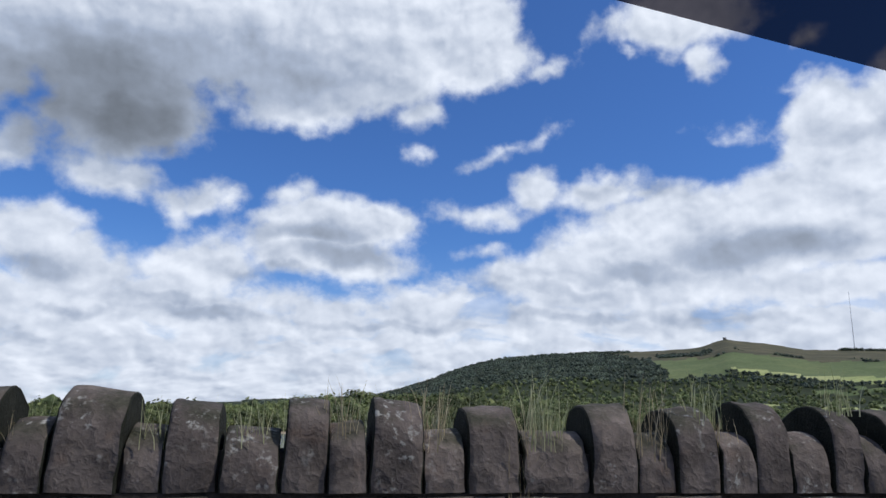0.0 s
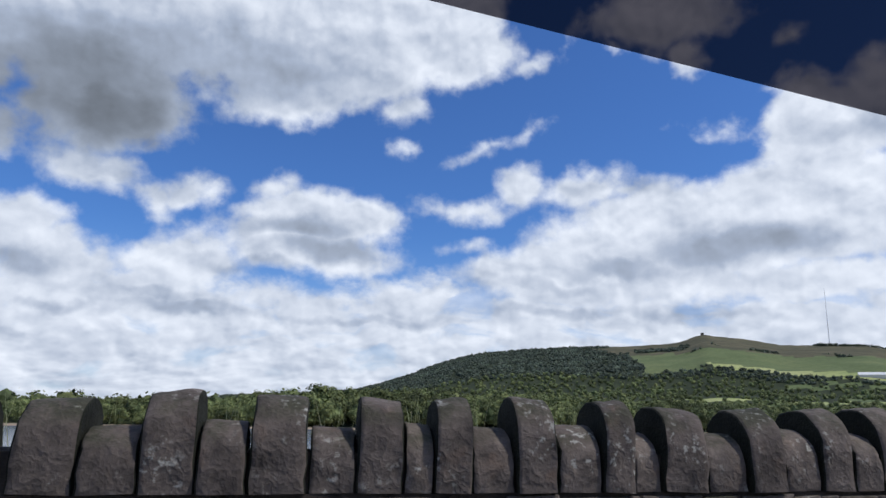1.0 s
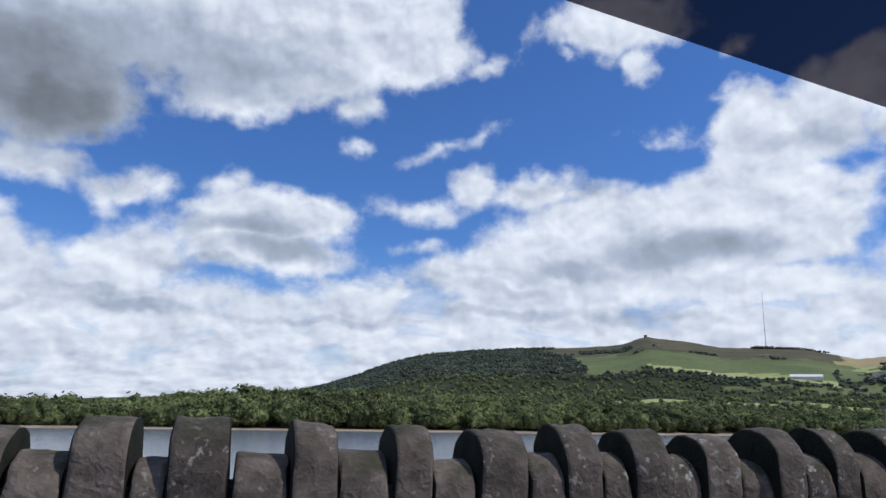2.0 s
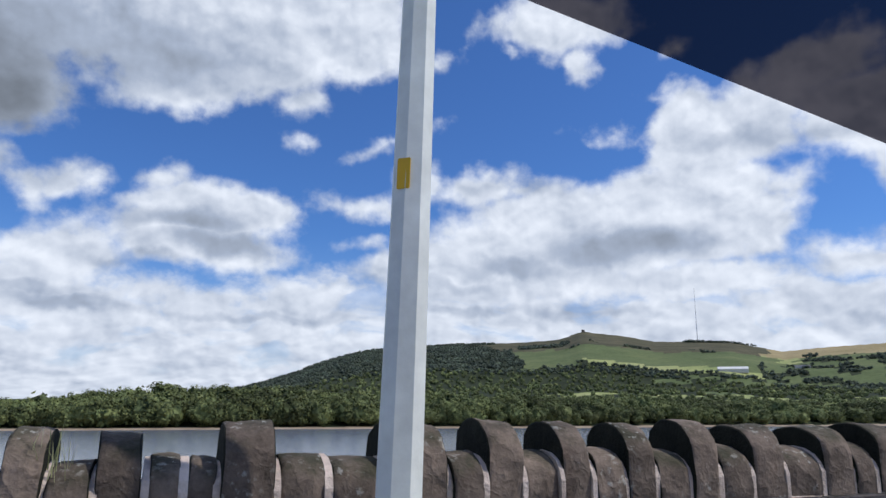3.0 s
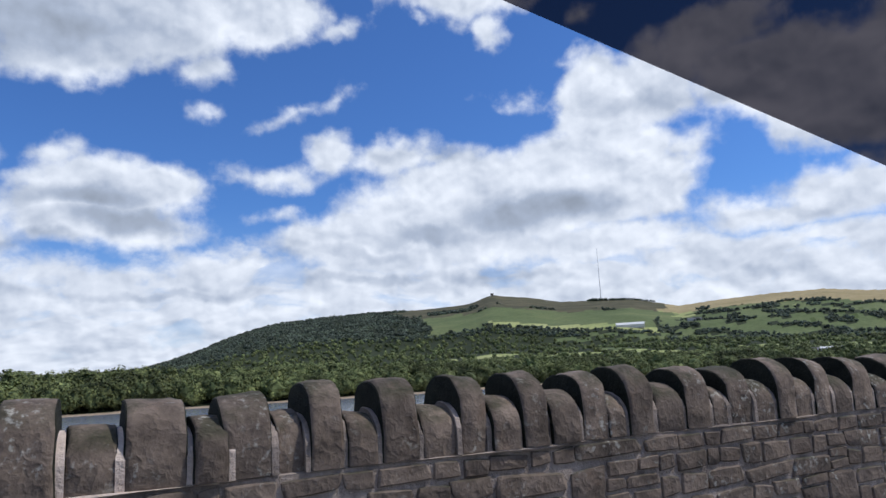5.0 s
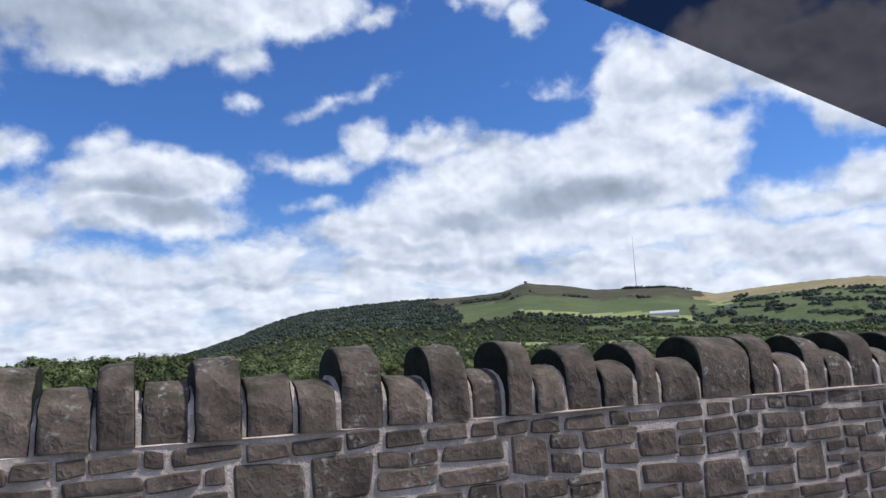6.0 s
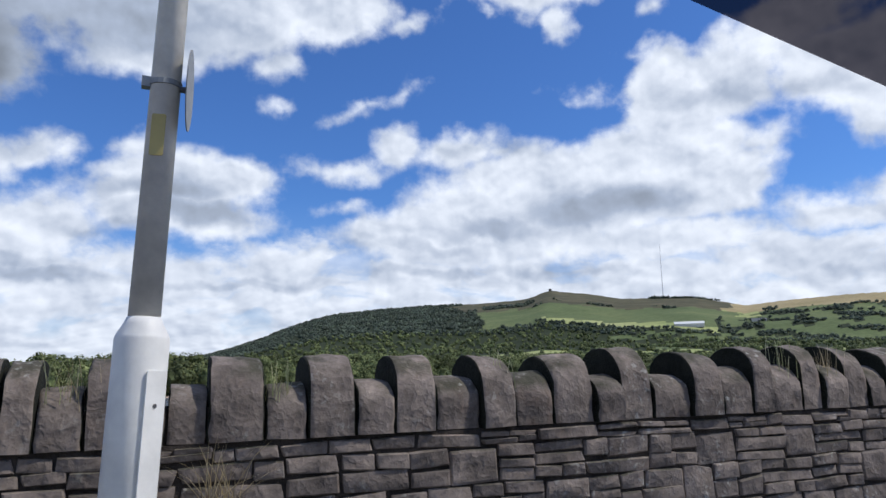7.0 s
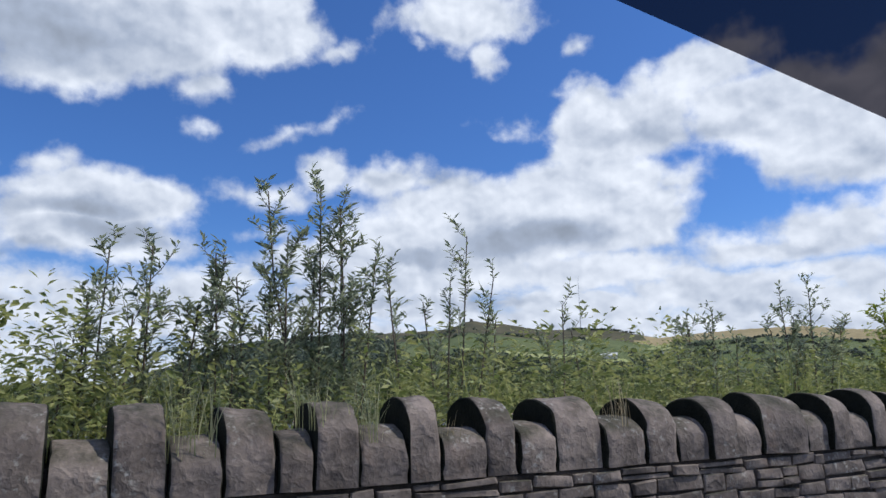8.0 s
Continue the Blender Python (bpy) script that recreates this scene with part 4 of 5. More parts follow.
def shrub(name, x, y, top, stems, mat, leaf, label, group, seed, density=1.0, low_spread=0.25):
    """A young shrub: upright stems with side shoots, each set with leaves. stems: offset in x, in y, height of the tip."""
    rr = random.Random(seed)
    z0 = land(x, y) - 0.05
    root = tagged(new(name), label, "shrub", group)
    root.matrix_world = Matrix.Translation((x, y, z0))
    spots = []
    for dx, dy, tip in stems:
        bm = bmesh.new()
        h = tip - 0.10 - z0
        bx, by = dx * 0.35, dy * 0.35
        pts = []
        sway = rr.uniform(-0.13, 0.13)
        wave = rr.uniform(0.5, 1.6)
        for k in range(7):
            u = k / 6
            pts.append(Vector((bx + (dx - bx) * u ** 0.8 + sway * math.sin(u * 3.1 * wave), by + (dy - by) * u, h * u)))
        tube(bm, pts, [0.010 * (1 - 0.8 * k / 6) + 0.002 for k in range(7)], 5)
        n = int(h * 9.5 * density)
        for k in range(n):
            u = 0.18 + 0.82 * (k + rr.random()) / n
            i = min(int(u * 6), 5)
            p = pts[i].lerp(pts[i + 1], u * 6 - i)
            a = rr.uniform(0, 6.28)
            reach = rr.uniform(0.10, 0.42) * (1.25 - u) * (low_spread / 0.25) + 0.06
            way = Vector((math.cos(a), math.sin(a), rr.uniform(0.5, 1.8))).normalized()
            bend = Vector((rr.uniform(-0.2, 0.2), rr.uniform(-0.2, 0.2), 0.35))
            line = [p, p + way * reach * 0.5, p + way * reach + bend * reach * 0.6]
            tube(bm, line, [0.0032, 0.0022, 0.0010], 3)
            twigs = [(line, reach)]
            for q in range(rr.randrange(1, 4)):
                g = rr.uniform(0.25, 0.85)
                o = line[0].lerp(line[2], g)
                w2 = (way + Vector((rr.uniform(-1, 1), rr.uniform(-1, 1), rr.uniform(-0.1, 0.9)))).normalized()
                r2 = reach * rr.uniform(0.35, 0.75)
                l2 = [o, o + w2 * r2 * 0.5, o + w2 * r2 + Vector((0, 0, 0.1 * r2))]
                tube(bm, l2, [0.002, 0.0016, 0.0008], 3)
                twigs.append((l2, r2))
            for l, r in twigs:
                m = 3 + int(r * 40)
                for j in range(m):
                    v = (j + 0.5 + rr.uniform(-0.4, 0.4)) / m
                    s = l[0].lerp(l[1], v * 2) if v < 0.5 else l[1].lerp(l[2], v * 2 - 1)
                    b = rr.uniform(0, 6.28)
                    d = ((l[2] - l[0]).normalized() * 0.7 + Vector((math.cos(b), math.sin(b), rr.uniform(-0.4, 0.5)))).normalized()
                    spots.append((s, d, Vector((rr.uniform(-1, 1), rr.uniform(-1, 1), 1)), leaf[0] * rr.uniform(0.55, 1.3), leaf[1] * rr.uniform(0.7, 1.25)))
        for j in range(int(10 * density)):
            v = 0.75 + 0.25 * (j + 1) / int(10 * density)
            s = pts[4].lerp(pts[6], v * 2 - 1) if v > 0.5 else pts[4]
            b = rr.uniform(0, 6.28)
            spots.append((s, Vector((math.cos(b), math.sin(b), rr.uniform(0.2, 1.5))), Vector((0, 0, 1)), leaf[0] * rr.uniform(0.6, 1.1), leaf[1]))
        part("stem", bm, BARK, root)
    ob = new("leaves", leaves_mesh("leaves", spots, mat))
    ob.parent = root
    return root


shrub("birch_sapling", 65.05, 4.30, 2.45, [(-0.10, 0, 2.42), (0.06, 0.1, 2.30), (-0.12, 0.12, 2.2), (-0.3, 0.05, 1.8), (0.0, -0.1, 2.1), (0.26, 0.05, 1.92), (-0.18, 0.1, 1.95), (0.36, -0.05, 1.7), (-0.26, 0, 1.62), (0.1, 0.2, 1.85)], BIRCH_LEAF, (0.036, 0.029),
      "young birch sapling in full green leaf behind the wall", "saplings", 1, 1.7, 0.32)
shrub("low_bush", 65.0, 4.2, 1.7, [(-0.35, 0, 1.62), (0.45, 0.1, 1.6), (0.75, 0, 1.5), (0.2, 0.1, 1.55), (-0.1, 0, 1.6)], BIRCH_LEAF, (0.045, 0.03), "low green bush at the birch's foot behind the wall", "bushes", 2, 1.0, 0.4)
shrub("ash_seedling", 66.6, 3.75, 1.76, [(0.0, 0, 1.78), (0.08, 0, 1.66), (-0.08, 0, 1.6)], BRIGHT_LEAF, (0.07, 0.035), "small bright green seedling rising behind the wall", "saplings", 3, 0.8)
shrub("ash_seedling", 73.95, 3.75, 1.95, [(0.0, 0, 1.80), (0.09, 0, 1.64), (-0.12, 0, 1.58), (0.15, 0.05, 1.54)], BRIGHT_LEAF, (0.07, 0.034), "small bright green seedling rising behind the wall", "saplings", 4, 0.75, 0.5)
shrub("ash_seedling", 59.1, 3.7, 1.62, [(0.0, 0, 1.66), (0.12, 0, 1.56), (-0.15, 0, 1.5), (0.2, 0, 1.45)], BRIGHT_LEAF, (0.07, 0.035), "low yellow-green seedling behind the wall", "saplings", 5, 1.0)
shrub("ash_seedling", 113.9, 3.70, 1.5, [(0.0, 0, 1.52), (0.1, 0, 1.44)], BRIGHT_LEAF, (0.07, 0.04), "small bright green seedling rising behind the wall", "saplings", 6, 0.7)
WILLOW = "grey-green willow bush with upright shoots behind the wall"
shrub("willow_bush", 143.45, 4.30, 2.3, [(-0.30, 0, 1.70), (-0.2, 0.05, 1.78), (-0.10, 0, 2.0), (-0.03, 0.1, 2.30), (0.14, 0, 2.29), (0.05, -0.05, 1.9), (0.22, 0.1, 2.0)], WILLOW_LEAF, (0.062, 0.019), WILLOW, "willow bushes", 21, 1.15)
shrub("willow_bush", 143.95, 4.34, 2.3, [(-0.12, 0, 2.28), (0.05, 0.05, 2.27), (0.17, 0, 2.15), (-0.05, 0.1, 2.05), (0.1, -0.08, 1.95), (-0.22, 0, 1.98)], WILLOW_LEAF, (0.062, 0.019), WILLOW, "willow bushes", 22, 1.15)
shrub("willow_bush", 144.55, 4.30, 2.8, [(-0.22, 0, 2.68), (0.02, 0.05, 2.76), (0.12, 0, 2.65), (0.2, 0.08, 2.53), (-0.1, -0.05, 2.4), (0.0, 0.1, 2.3), (-0.3, 0, 2.1), (0.36, 0, 2.33)], WILLOW_LEAF, (0.064, 0.020), WILLOW, "willow bushes", 23, 1.3)
shrub("willow_bush", 145.25, 4.28, 2.5, [(-0.2, 0, 2.27), (-0.02, 0, 2.05), (0.33, 0, 2.52), (0.25, 0.06, 2.2), (0.6, 0, 2.24), (0.5, 0, 1.95)], WILLOW_LEAF, (0.062, 0.019), WILLOW, "willow bushes", 24, 0.75)
shrub("willow_bush", 146.4, 4.3, 2.1, [(-0.03, 0, 2.08), (0.1, 0, 1.9), (-0.14, 0, 1.8)], WILLOW_LEAF, (0.06, 0.018), WILLOW, "willow bushes", 25, 0.7)
shrub("willow_bush", 147.8, 4.3, 2.1, [(-0.2, 0, 1.98), (0.15, 0, 2.08), (0.0, 0.1, 1.95), (-0.4, 0, 1.8), (0.35, 0, 1.9)], WILLOW_LEAF, (0.062, 0.019), WILLOW, "willow bushes", 26, 1.2)
shrub("willow_bush", 149.1, 4.3, 2.3, [(-0.25, 0, 2.24), (0.15, 0, 2.34), (0.0, 0.1, 2.1), (-0.45, 0, 1.95), (0.4, 0, 1.95), (0.65, 0, 2.02)], WILLOW_LEAF, (0.062, 0.019), WILLOW, "willow bushes", 27, 1.2)
shrub("willow_bush", 150.6, 4.3, 2.3, [(-0.15, 0, 2.2), (0.1, 0, 2.3), (0.3, 0, 2.0), (-0.3, 0, 1.9)], BRIGHT_LEAF, (0.07, 0.03), "yellow-green young bush behind the wall", "willow bushes", 28, 1.2)
shrub("willow_bush", 140.0, 4.1, 1.8, [(-0.15, 0, 1.66), (0.1, 0, 1.84), (0.3, 0, 1.74), (-0.3, 0, 1.55), (0.0, 0.1, 1.64), (0.45, 0.1, 1.6)], BRIGHT_LEAF, (0.06, 0.024), "yellow-green young bush behind the wall", "willow bushes", 29, 1.1)
shrub("willow_bush", 141.3, 4.1, 2.0, [(-0.3, 0, 1.75), (0.0, 0, 1.95), (0.2, 0, 2.0), (0.5, 0, 1.85), (0.75, 0, 1.9)], WILLOW_LEAF, (0.062, 0.019), WILLOW, "willow bushes", 30, 1.0)


def blades(name, spots, mat, label, category="grass"):
    """Grass: each blade a narrow bent strip. spots: foot, height, lean in x and y, width."""
    vs, fs = [], []
    for p, h, lx, ly, w in spots:
        b = len(vs)
        turn = (p[0] * 37.7) % 3.14
        sx, sy = math.cos(turn) * w / 2, math.sin(turn) * w / 2
        for u in (0.0, 0.35, 0.7):
            c = (p[0] + lx * u * u, p[1] + ly * u * u, p[2] + h * u * (1 - 0.12 * u))
            k = 1 - 0.5 * u
            vs += [(c[0] - sx * k, c[1] - sy * k, c[2]), (c[0] + sx * k, c[1] + sy * k, c[2])]
        vs.append((p[0] + lx, p[1] + ly, p[2] + h * 0.88))
        fs += [(b, b + 1, b + 3), (b, b + 3, b + 2), (b + 2, b + 3, b + 5), (b + 2, b + 5, b + 4), (b + 4, b + 5, b + 6)]
    ob = new(name, fast_mesh(name, np.array(vs), np.array(fs), mat, True))
    return tagged(ob, label, category, kind="stuff")


rg = random.Random(77)


def tuft(x, z, h, dry):
    """A tuft rooted in a joint of the wall."""
    spots = []
    for k in range(46 if h > 0.2 else 26):
        a = rg.uniform(0.45, 1.2)
        spots.append(((x + rg.uniform(-0.05, 0.05) * (1 + h * 3), WALL_Y + rg.uniform(0.0, 0.16), z - 0.10), (h + 0.10) * a, rg.gauss(0, 0.13) * (h + 0.1), rg.gauss(-0.03, 0.1) * h, rg.uniform(0.0025, 0.0055)))
    if dry:
        blades("grass_tuft", spots, GRASS_DRY, "dry straw-coloured grass tuft growing in the wall's joints")
    else:
        blades("grass_tuft", spots, GRASS_PALE, "thin green grass tuft growing in the wall's joints")


tuft(0.15, 1.24, 0.19, 1)
tuft(0.54, 1.20, 0.22, 1)
tuft(0.98, 0.99, 0.38, 1)
tuft(1.08, 1.21, 0.28, 0)
tuft(1.58, 1.14, 0.35, 1)
tuft(1.85, 1.32, 0.20, 0)
tuft(1.94, 1.19, 0.11, 1)
tuft(2.58, 1.39, 0.16, 0)
tuft(2.74, 1.05, 0.19, 1)
tuft(-0.20, 1.21, 0.12, 0)
tuft(-0.57, 1.20, 0.12, 0)
tuft(-1.09, 1.15, 0.10, 1)
tuft(8.94, 1.20, 0.21, 0)
tuft(10.14, 1.20, 0.20, 1)
tuft(10.41, 1.23, 0.18, 0)
tuft(10.82, 1.21, 0.14, 1)
tuft(11.32, 1.22, 0.18, 1)
tuft(8.63, 1.18, 0.21, 0)
tuft(8.12, 1.19, 0.15, 0)
tuft(9.19, 1.19, 0.10, 0)
tuft(27.27, 1.30, 0.14, 0)
tuft(27.66, 1.23, 0.14, 1)
tuft(27.89, 1.31, 0.15, 0)
tuft(28.03, 1.26, 0.22, 1)
tuft(28.35, 1.29, 0.10, 1)
tuft(28.53, 1.31, 0.13, 0)
tuft(29.44, 1.30, 0.21, 1)
tuft(29.60, 1.30, 0.19, 0)
tuft(29.17, 1.07, 0.29, 1)
tuft(26.80, 1.16, 0.09, 0)
tuft(26.49, 1.16, 0.14, 1)
tuft(53.31, 1.24, 0.11, 0)
tuft(99.87, 1.05, 0.42, 1)
tuft(100.17, 0.95, 0.52, 1)
tuft(100.03, 0.96, 0.40, 1)
tuft(115.84, 1.22, 0.15, 0)
tuft(116.06, 1.21, 0.15, 0)
tuft(116.18, 1.22, 0.18, 1)
tuft(116.92, 1.22, 0.25, 0)
tuft(117.30, 1.24, 0.13, 0)
tuft(117.36, 1.24, 0.13, 1)
tuft(117.70, 1.22, 0.16, 0)
tuft(117.76, 1.21, 0.15, 1)
tuft(118.04, 1.09, 0.28, 1)
tuft(124.96, 1.25, 0.10, 0)
tuft(125.05, 1.20, 0.15, 1)
tuft(126.86, 1.25, 0.11, 0)
tuft(125.58, 0.82, 0.25, 1)
tuft(128.73, 1.25, 0.18, 0)
tuft(129.04, 1.21, 0.15, 1)
tuft(125.78, 1.23, 0.10, 0)
tuft(130.42, 1.18, 0.20, 1)
tuft(130.76, 1.17, 0.22, 1)
tuft(131.28, 1.12, 0.30, 1)
tuft(131.75, 1.22, 0.14, 1)
tuft(132.60, 1.24, 0.12, 0)
tuft(133.20, 1.21, 0.20, 1)
tuft(133.91, 1.16, 0.19, 1)
tuft(134.57, 1.14, 0.22, 1)
tuft(134.76, 1.09, 0.37, 1)
tuft(135.09, 1.20, 0.25, 1)
tuft(134.15, 1.26, 0.10, 1)
tuft(137.88, 1.21, 0.15, 0)
tuft(143.66, 1.21, 0.30, 0)
tuft(144.15, 1.31, 0.19, 0)
tuft(144.38, 1.25, 0.22, 0)
tuft(144.77, 1.19, 0.10, 1)
tuft(145.86, 1.27, 0.18, 1)

# a withered tuft rooted on the ledge under the coping
hay = []
for k in range(150):
    x = 100.08 + rg.gauss(0, 0.17)
    hay.append(((x, WALL_Y - rg.uniform(0.0, 0.05), 0.96), rg.uniform(0.06, 0.20) if k < 100 else rg.uniform(0.30, 0.56), rg.gauss(0, 0.10), rg.gauss(-0.05, 0.04), rg.uniform(0.002, 0.0045)))
blades("grass_tuft", hay, GRASS_DRY, "tall withered straw-coloured grass rooted on the wall's ledge")
twigs = []
for k in range(60):
    x = 125.56 + rg.gauss(0, 0.04)
    twigs.append(((x, WALL_Y - rg.uniform(0.0, 0.05), 0.66), rg.uniform(0.12, 0.40), rg.gauss(0.03, 0.13), rg.gauss(-0.07, 0.05), rg.uniform(0.003, 0.006)))
blades("grass_tuft", twigs, GRASS_DRY, "withered brown stalks rooted in the wall's joints")
# rank growth behind the wall
weeds = []
for k in range(4200):
    x = rg.uniform(137.5, 154.0)
    y = rg.uniform(3.6, 5.2)
    z = land(x, y)
    h = rg.uniform(1.25, 1.98 if x > 139.2 else 1.6) + 0.12 * math.sin(x * 2.3) - z
    weeds.append(((x, y, z), h, rg.gauss(0, 0.32), rg.gauss(0, 0.16), rg.uniform(0.006, 0.020)))
leafy = []
for k in range(1150):  # clumps of nettle and dock, each a leafy stem
    x = rg.uniform(138.6, 154.0)
    y = rg.uniform(3.55, 5.2)
    top = rg.uniform(1.25, 1.86) + 0.10 * math.sin(x * 1.9) - (0.15 if x < 140 else 0.0)
    size = rg.uniform(0.04, 0.085)
    lean = rg.gauss(0, 0.10)
    for j in range(46):
        u = rg.random()
        a = rg.uniform(0, 6.28)
        r = rg.uniform(0.0, 0.17) * (1.15 - u)
        p = Vector((x + lean * u + r * math.cos(a), y + r * math.sin(a), 0.85 + (top - 0.85) * u))
        leafy.append((p, Vector((math.cos(a), math.sin(a), rg.uniform(-0.4, 0.9))), Vector((rg.uniform(-1, 1), rg.uniform(-1, 1), 1)), size * rg.uniform(0.6, 1.2), size * rg.uniform(0.28, 0.5)))
tagged(new("weed_leaves", leaves_mesh("weed_leaves", leafy, WEED_LEAF)), "leafy green and yellowish weeds behind the wall", "weeds", kind="stuff")
blades("tall_weeds", weeds, GRASS_GREEN, "tall green grass and weeds behind the wall", "grass")
dry = []
for k in range(900):
    x = rg.uniform(138.0, 154.0)
    y = rg.uniform(3.55, 4.6)
    dry.append(((x, y, land(x, y)), rg.uniform(1.2, 1.95) - land(x, y), rg.gauss(0, 0.2), rg.gauss(0, 0.12), rg.uniform(0.003, 0.006)))
blades("dry_stalks", dry, GRASS_DRY, "tall pale dry grass stalks behind the wall", "grass")
pale = []
for k in range(5200):
    x = rg.uniform(-5, 11.5) if k < 4200 else rg.uniform(11.5, 26)
    y = rg.uniform(3.5, 4.7)
    pale.append(((x, y, land(x, y)), rg.uniform(1.38, 1.62) + 0.05 * math.sin(x * 1.7) - land(x, y), rg.gauss(0, 0.16), rg.gauss(0, 0.1), rg.uniform(0.005, 0.012)))
blades("bank_grass", pale, GRASS_PALE, "pale yellow-green seeding grass on the bank behind the wall", "grass")
low = []
for k in range(3200):
    x = rg.uniform(-4, 137.0)
    y = rg.uniform(3.5, 4.6)
    if noise.noise(Vector((x * 0.35, 2.0, 0))) < -0.12 and x > 12:
        continue
    low.append(((x, y, land(x, y)), rg.uniform(0.85, 1.27) + (0.14 if x < 12 else 0.0) - land(x, y), rg.gauss(0, 0.13), rg.gauss(0, 0.1), rg.uniform(0.003, 0.008)))
blades("bank_grass", low, GRASS_GREEN, "long green grass on the bank behind the wall", "grass")

# ---- stand-in for the car's smoked window visor: a strip added along the whole camera path, through which the top corner of the view is seen ----


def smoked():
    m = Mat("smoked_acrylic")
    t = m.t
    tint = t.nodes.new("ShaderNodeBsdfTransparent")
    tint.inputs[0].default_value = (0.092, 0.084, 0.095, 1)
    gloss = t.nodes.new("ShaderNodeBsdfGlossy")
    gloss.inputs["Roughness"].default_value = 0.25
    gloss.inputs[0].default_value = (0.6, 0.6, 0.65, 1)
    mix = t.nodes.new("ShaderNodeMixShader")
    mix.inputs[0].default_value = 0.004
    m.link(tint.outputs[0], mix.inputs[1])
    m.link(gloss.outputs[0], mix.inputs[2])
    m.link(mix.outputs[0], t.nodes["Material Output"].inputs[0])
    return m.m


# bays of 8.95 m, the camera's run in half a second; twice in each the sheet's lower edge droops for about a metre,
# shaped to fit the camera's view, and then climbs back: height in the middle of the droop, fall for each metre
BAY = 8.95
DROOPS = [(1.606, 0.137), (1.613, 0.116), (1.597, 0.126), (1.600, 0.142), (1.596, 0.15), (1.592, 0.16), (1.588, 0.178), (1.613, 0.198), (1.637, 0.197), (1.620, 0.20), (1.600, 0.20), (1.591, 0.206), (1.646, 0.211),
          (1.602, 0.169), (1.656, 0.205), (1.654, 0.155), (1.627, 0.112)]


# added strip; the visor it replaces would travel with the camera
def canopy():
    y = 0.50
    root = tagged(new("canopy"), "long smoked strip standing in for a tinted car window visor", "canopy", kind="structure")
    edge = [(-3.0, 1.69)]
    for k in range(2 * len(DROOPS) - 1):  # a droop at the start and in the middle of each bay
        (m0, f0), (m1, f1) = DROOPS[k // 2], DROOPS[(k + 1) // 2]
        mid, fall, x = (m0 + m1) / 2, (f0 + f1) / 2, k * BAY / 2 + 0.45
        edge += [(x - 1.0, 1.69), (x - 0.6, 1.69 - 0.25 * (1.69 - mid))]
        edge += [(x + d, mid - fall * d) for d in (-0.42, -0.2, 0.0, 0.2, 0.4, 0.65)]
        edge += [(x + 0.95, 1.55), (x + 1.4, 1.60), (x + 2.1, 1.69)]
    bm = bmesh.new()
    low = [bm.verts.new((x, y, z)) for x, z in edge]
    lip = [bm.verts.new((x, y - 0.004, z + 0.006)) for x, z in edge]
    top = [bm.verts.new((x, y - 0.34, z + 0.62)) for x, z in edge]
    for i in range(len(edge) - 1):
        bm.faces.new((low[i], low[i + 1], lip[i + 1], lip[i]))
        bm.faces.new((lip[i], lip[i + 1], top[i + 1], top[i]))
    ob = part("visor_stand_in", bm, smoked(), root)
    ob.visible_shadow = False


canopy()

# ---- stone wall ----
COPE_Z = 0.97  # top of the coursed work, on which the coping stones stand
TALL, SHORT = 0.35, 0.24
DEPTH = 0.40


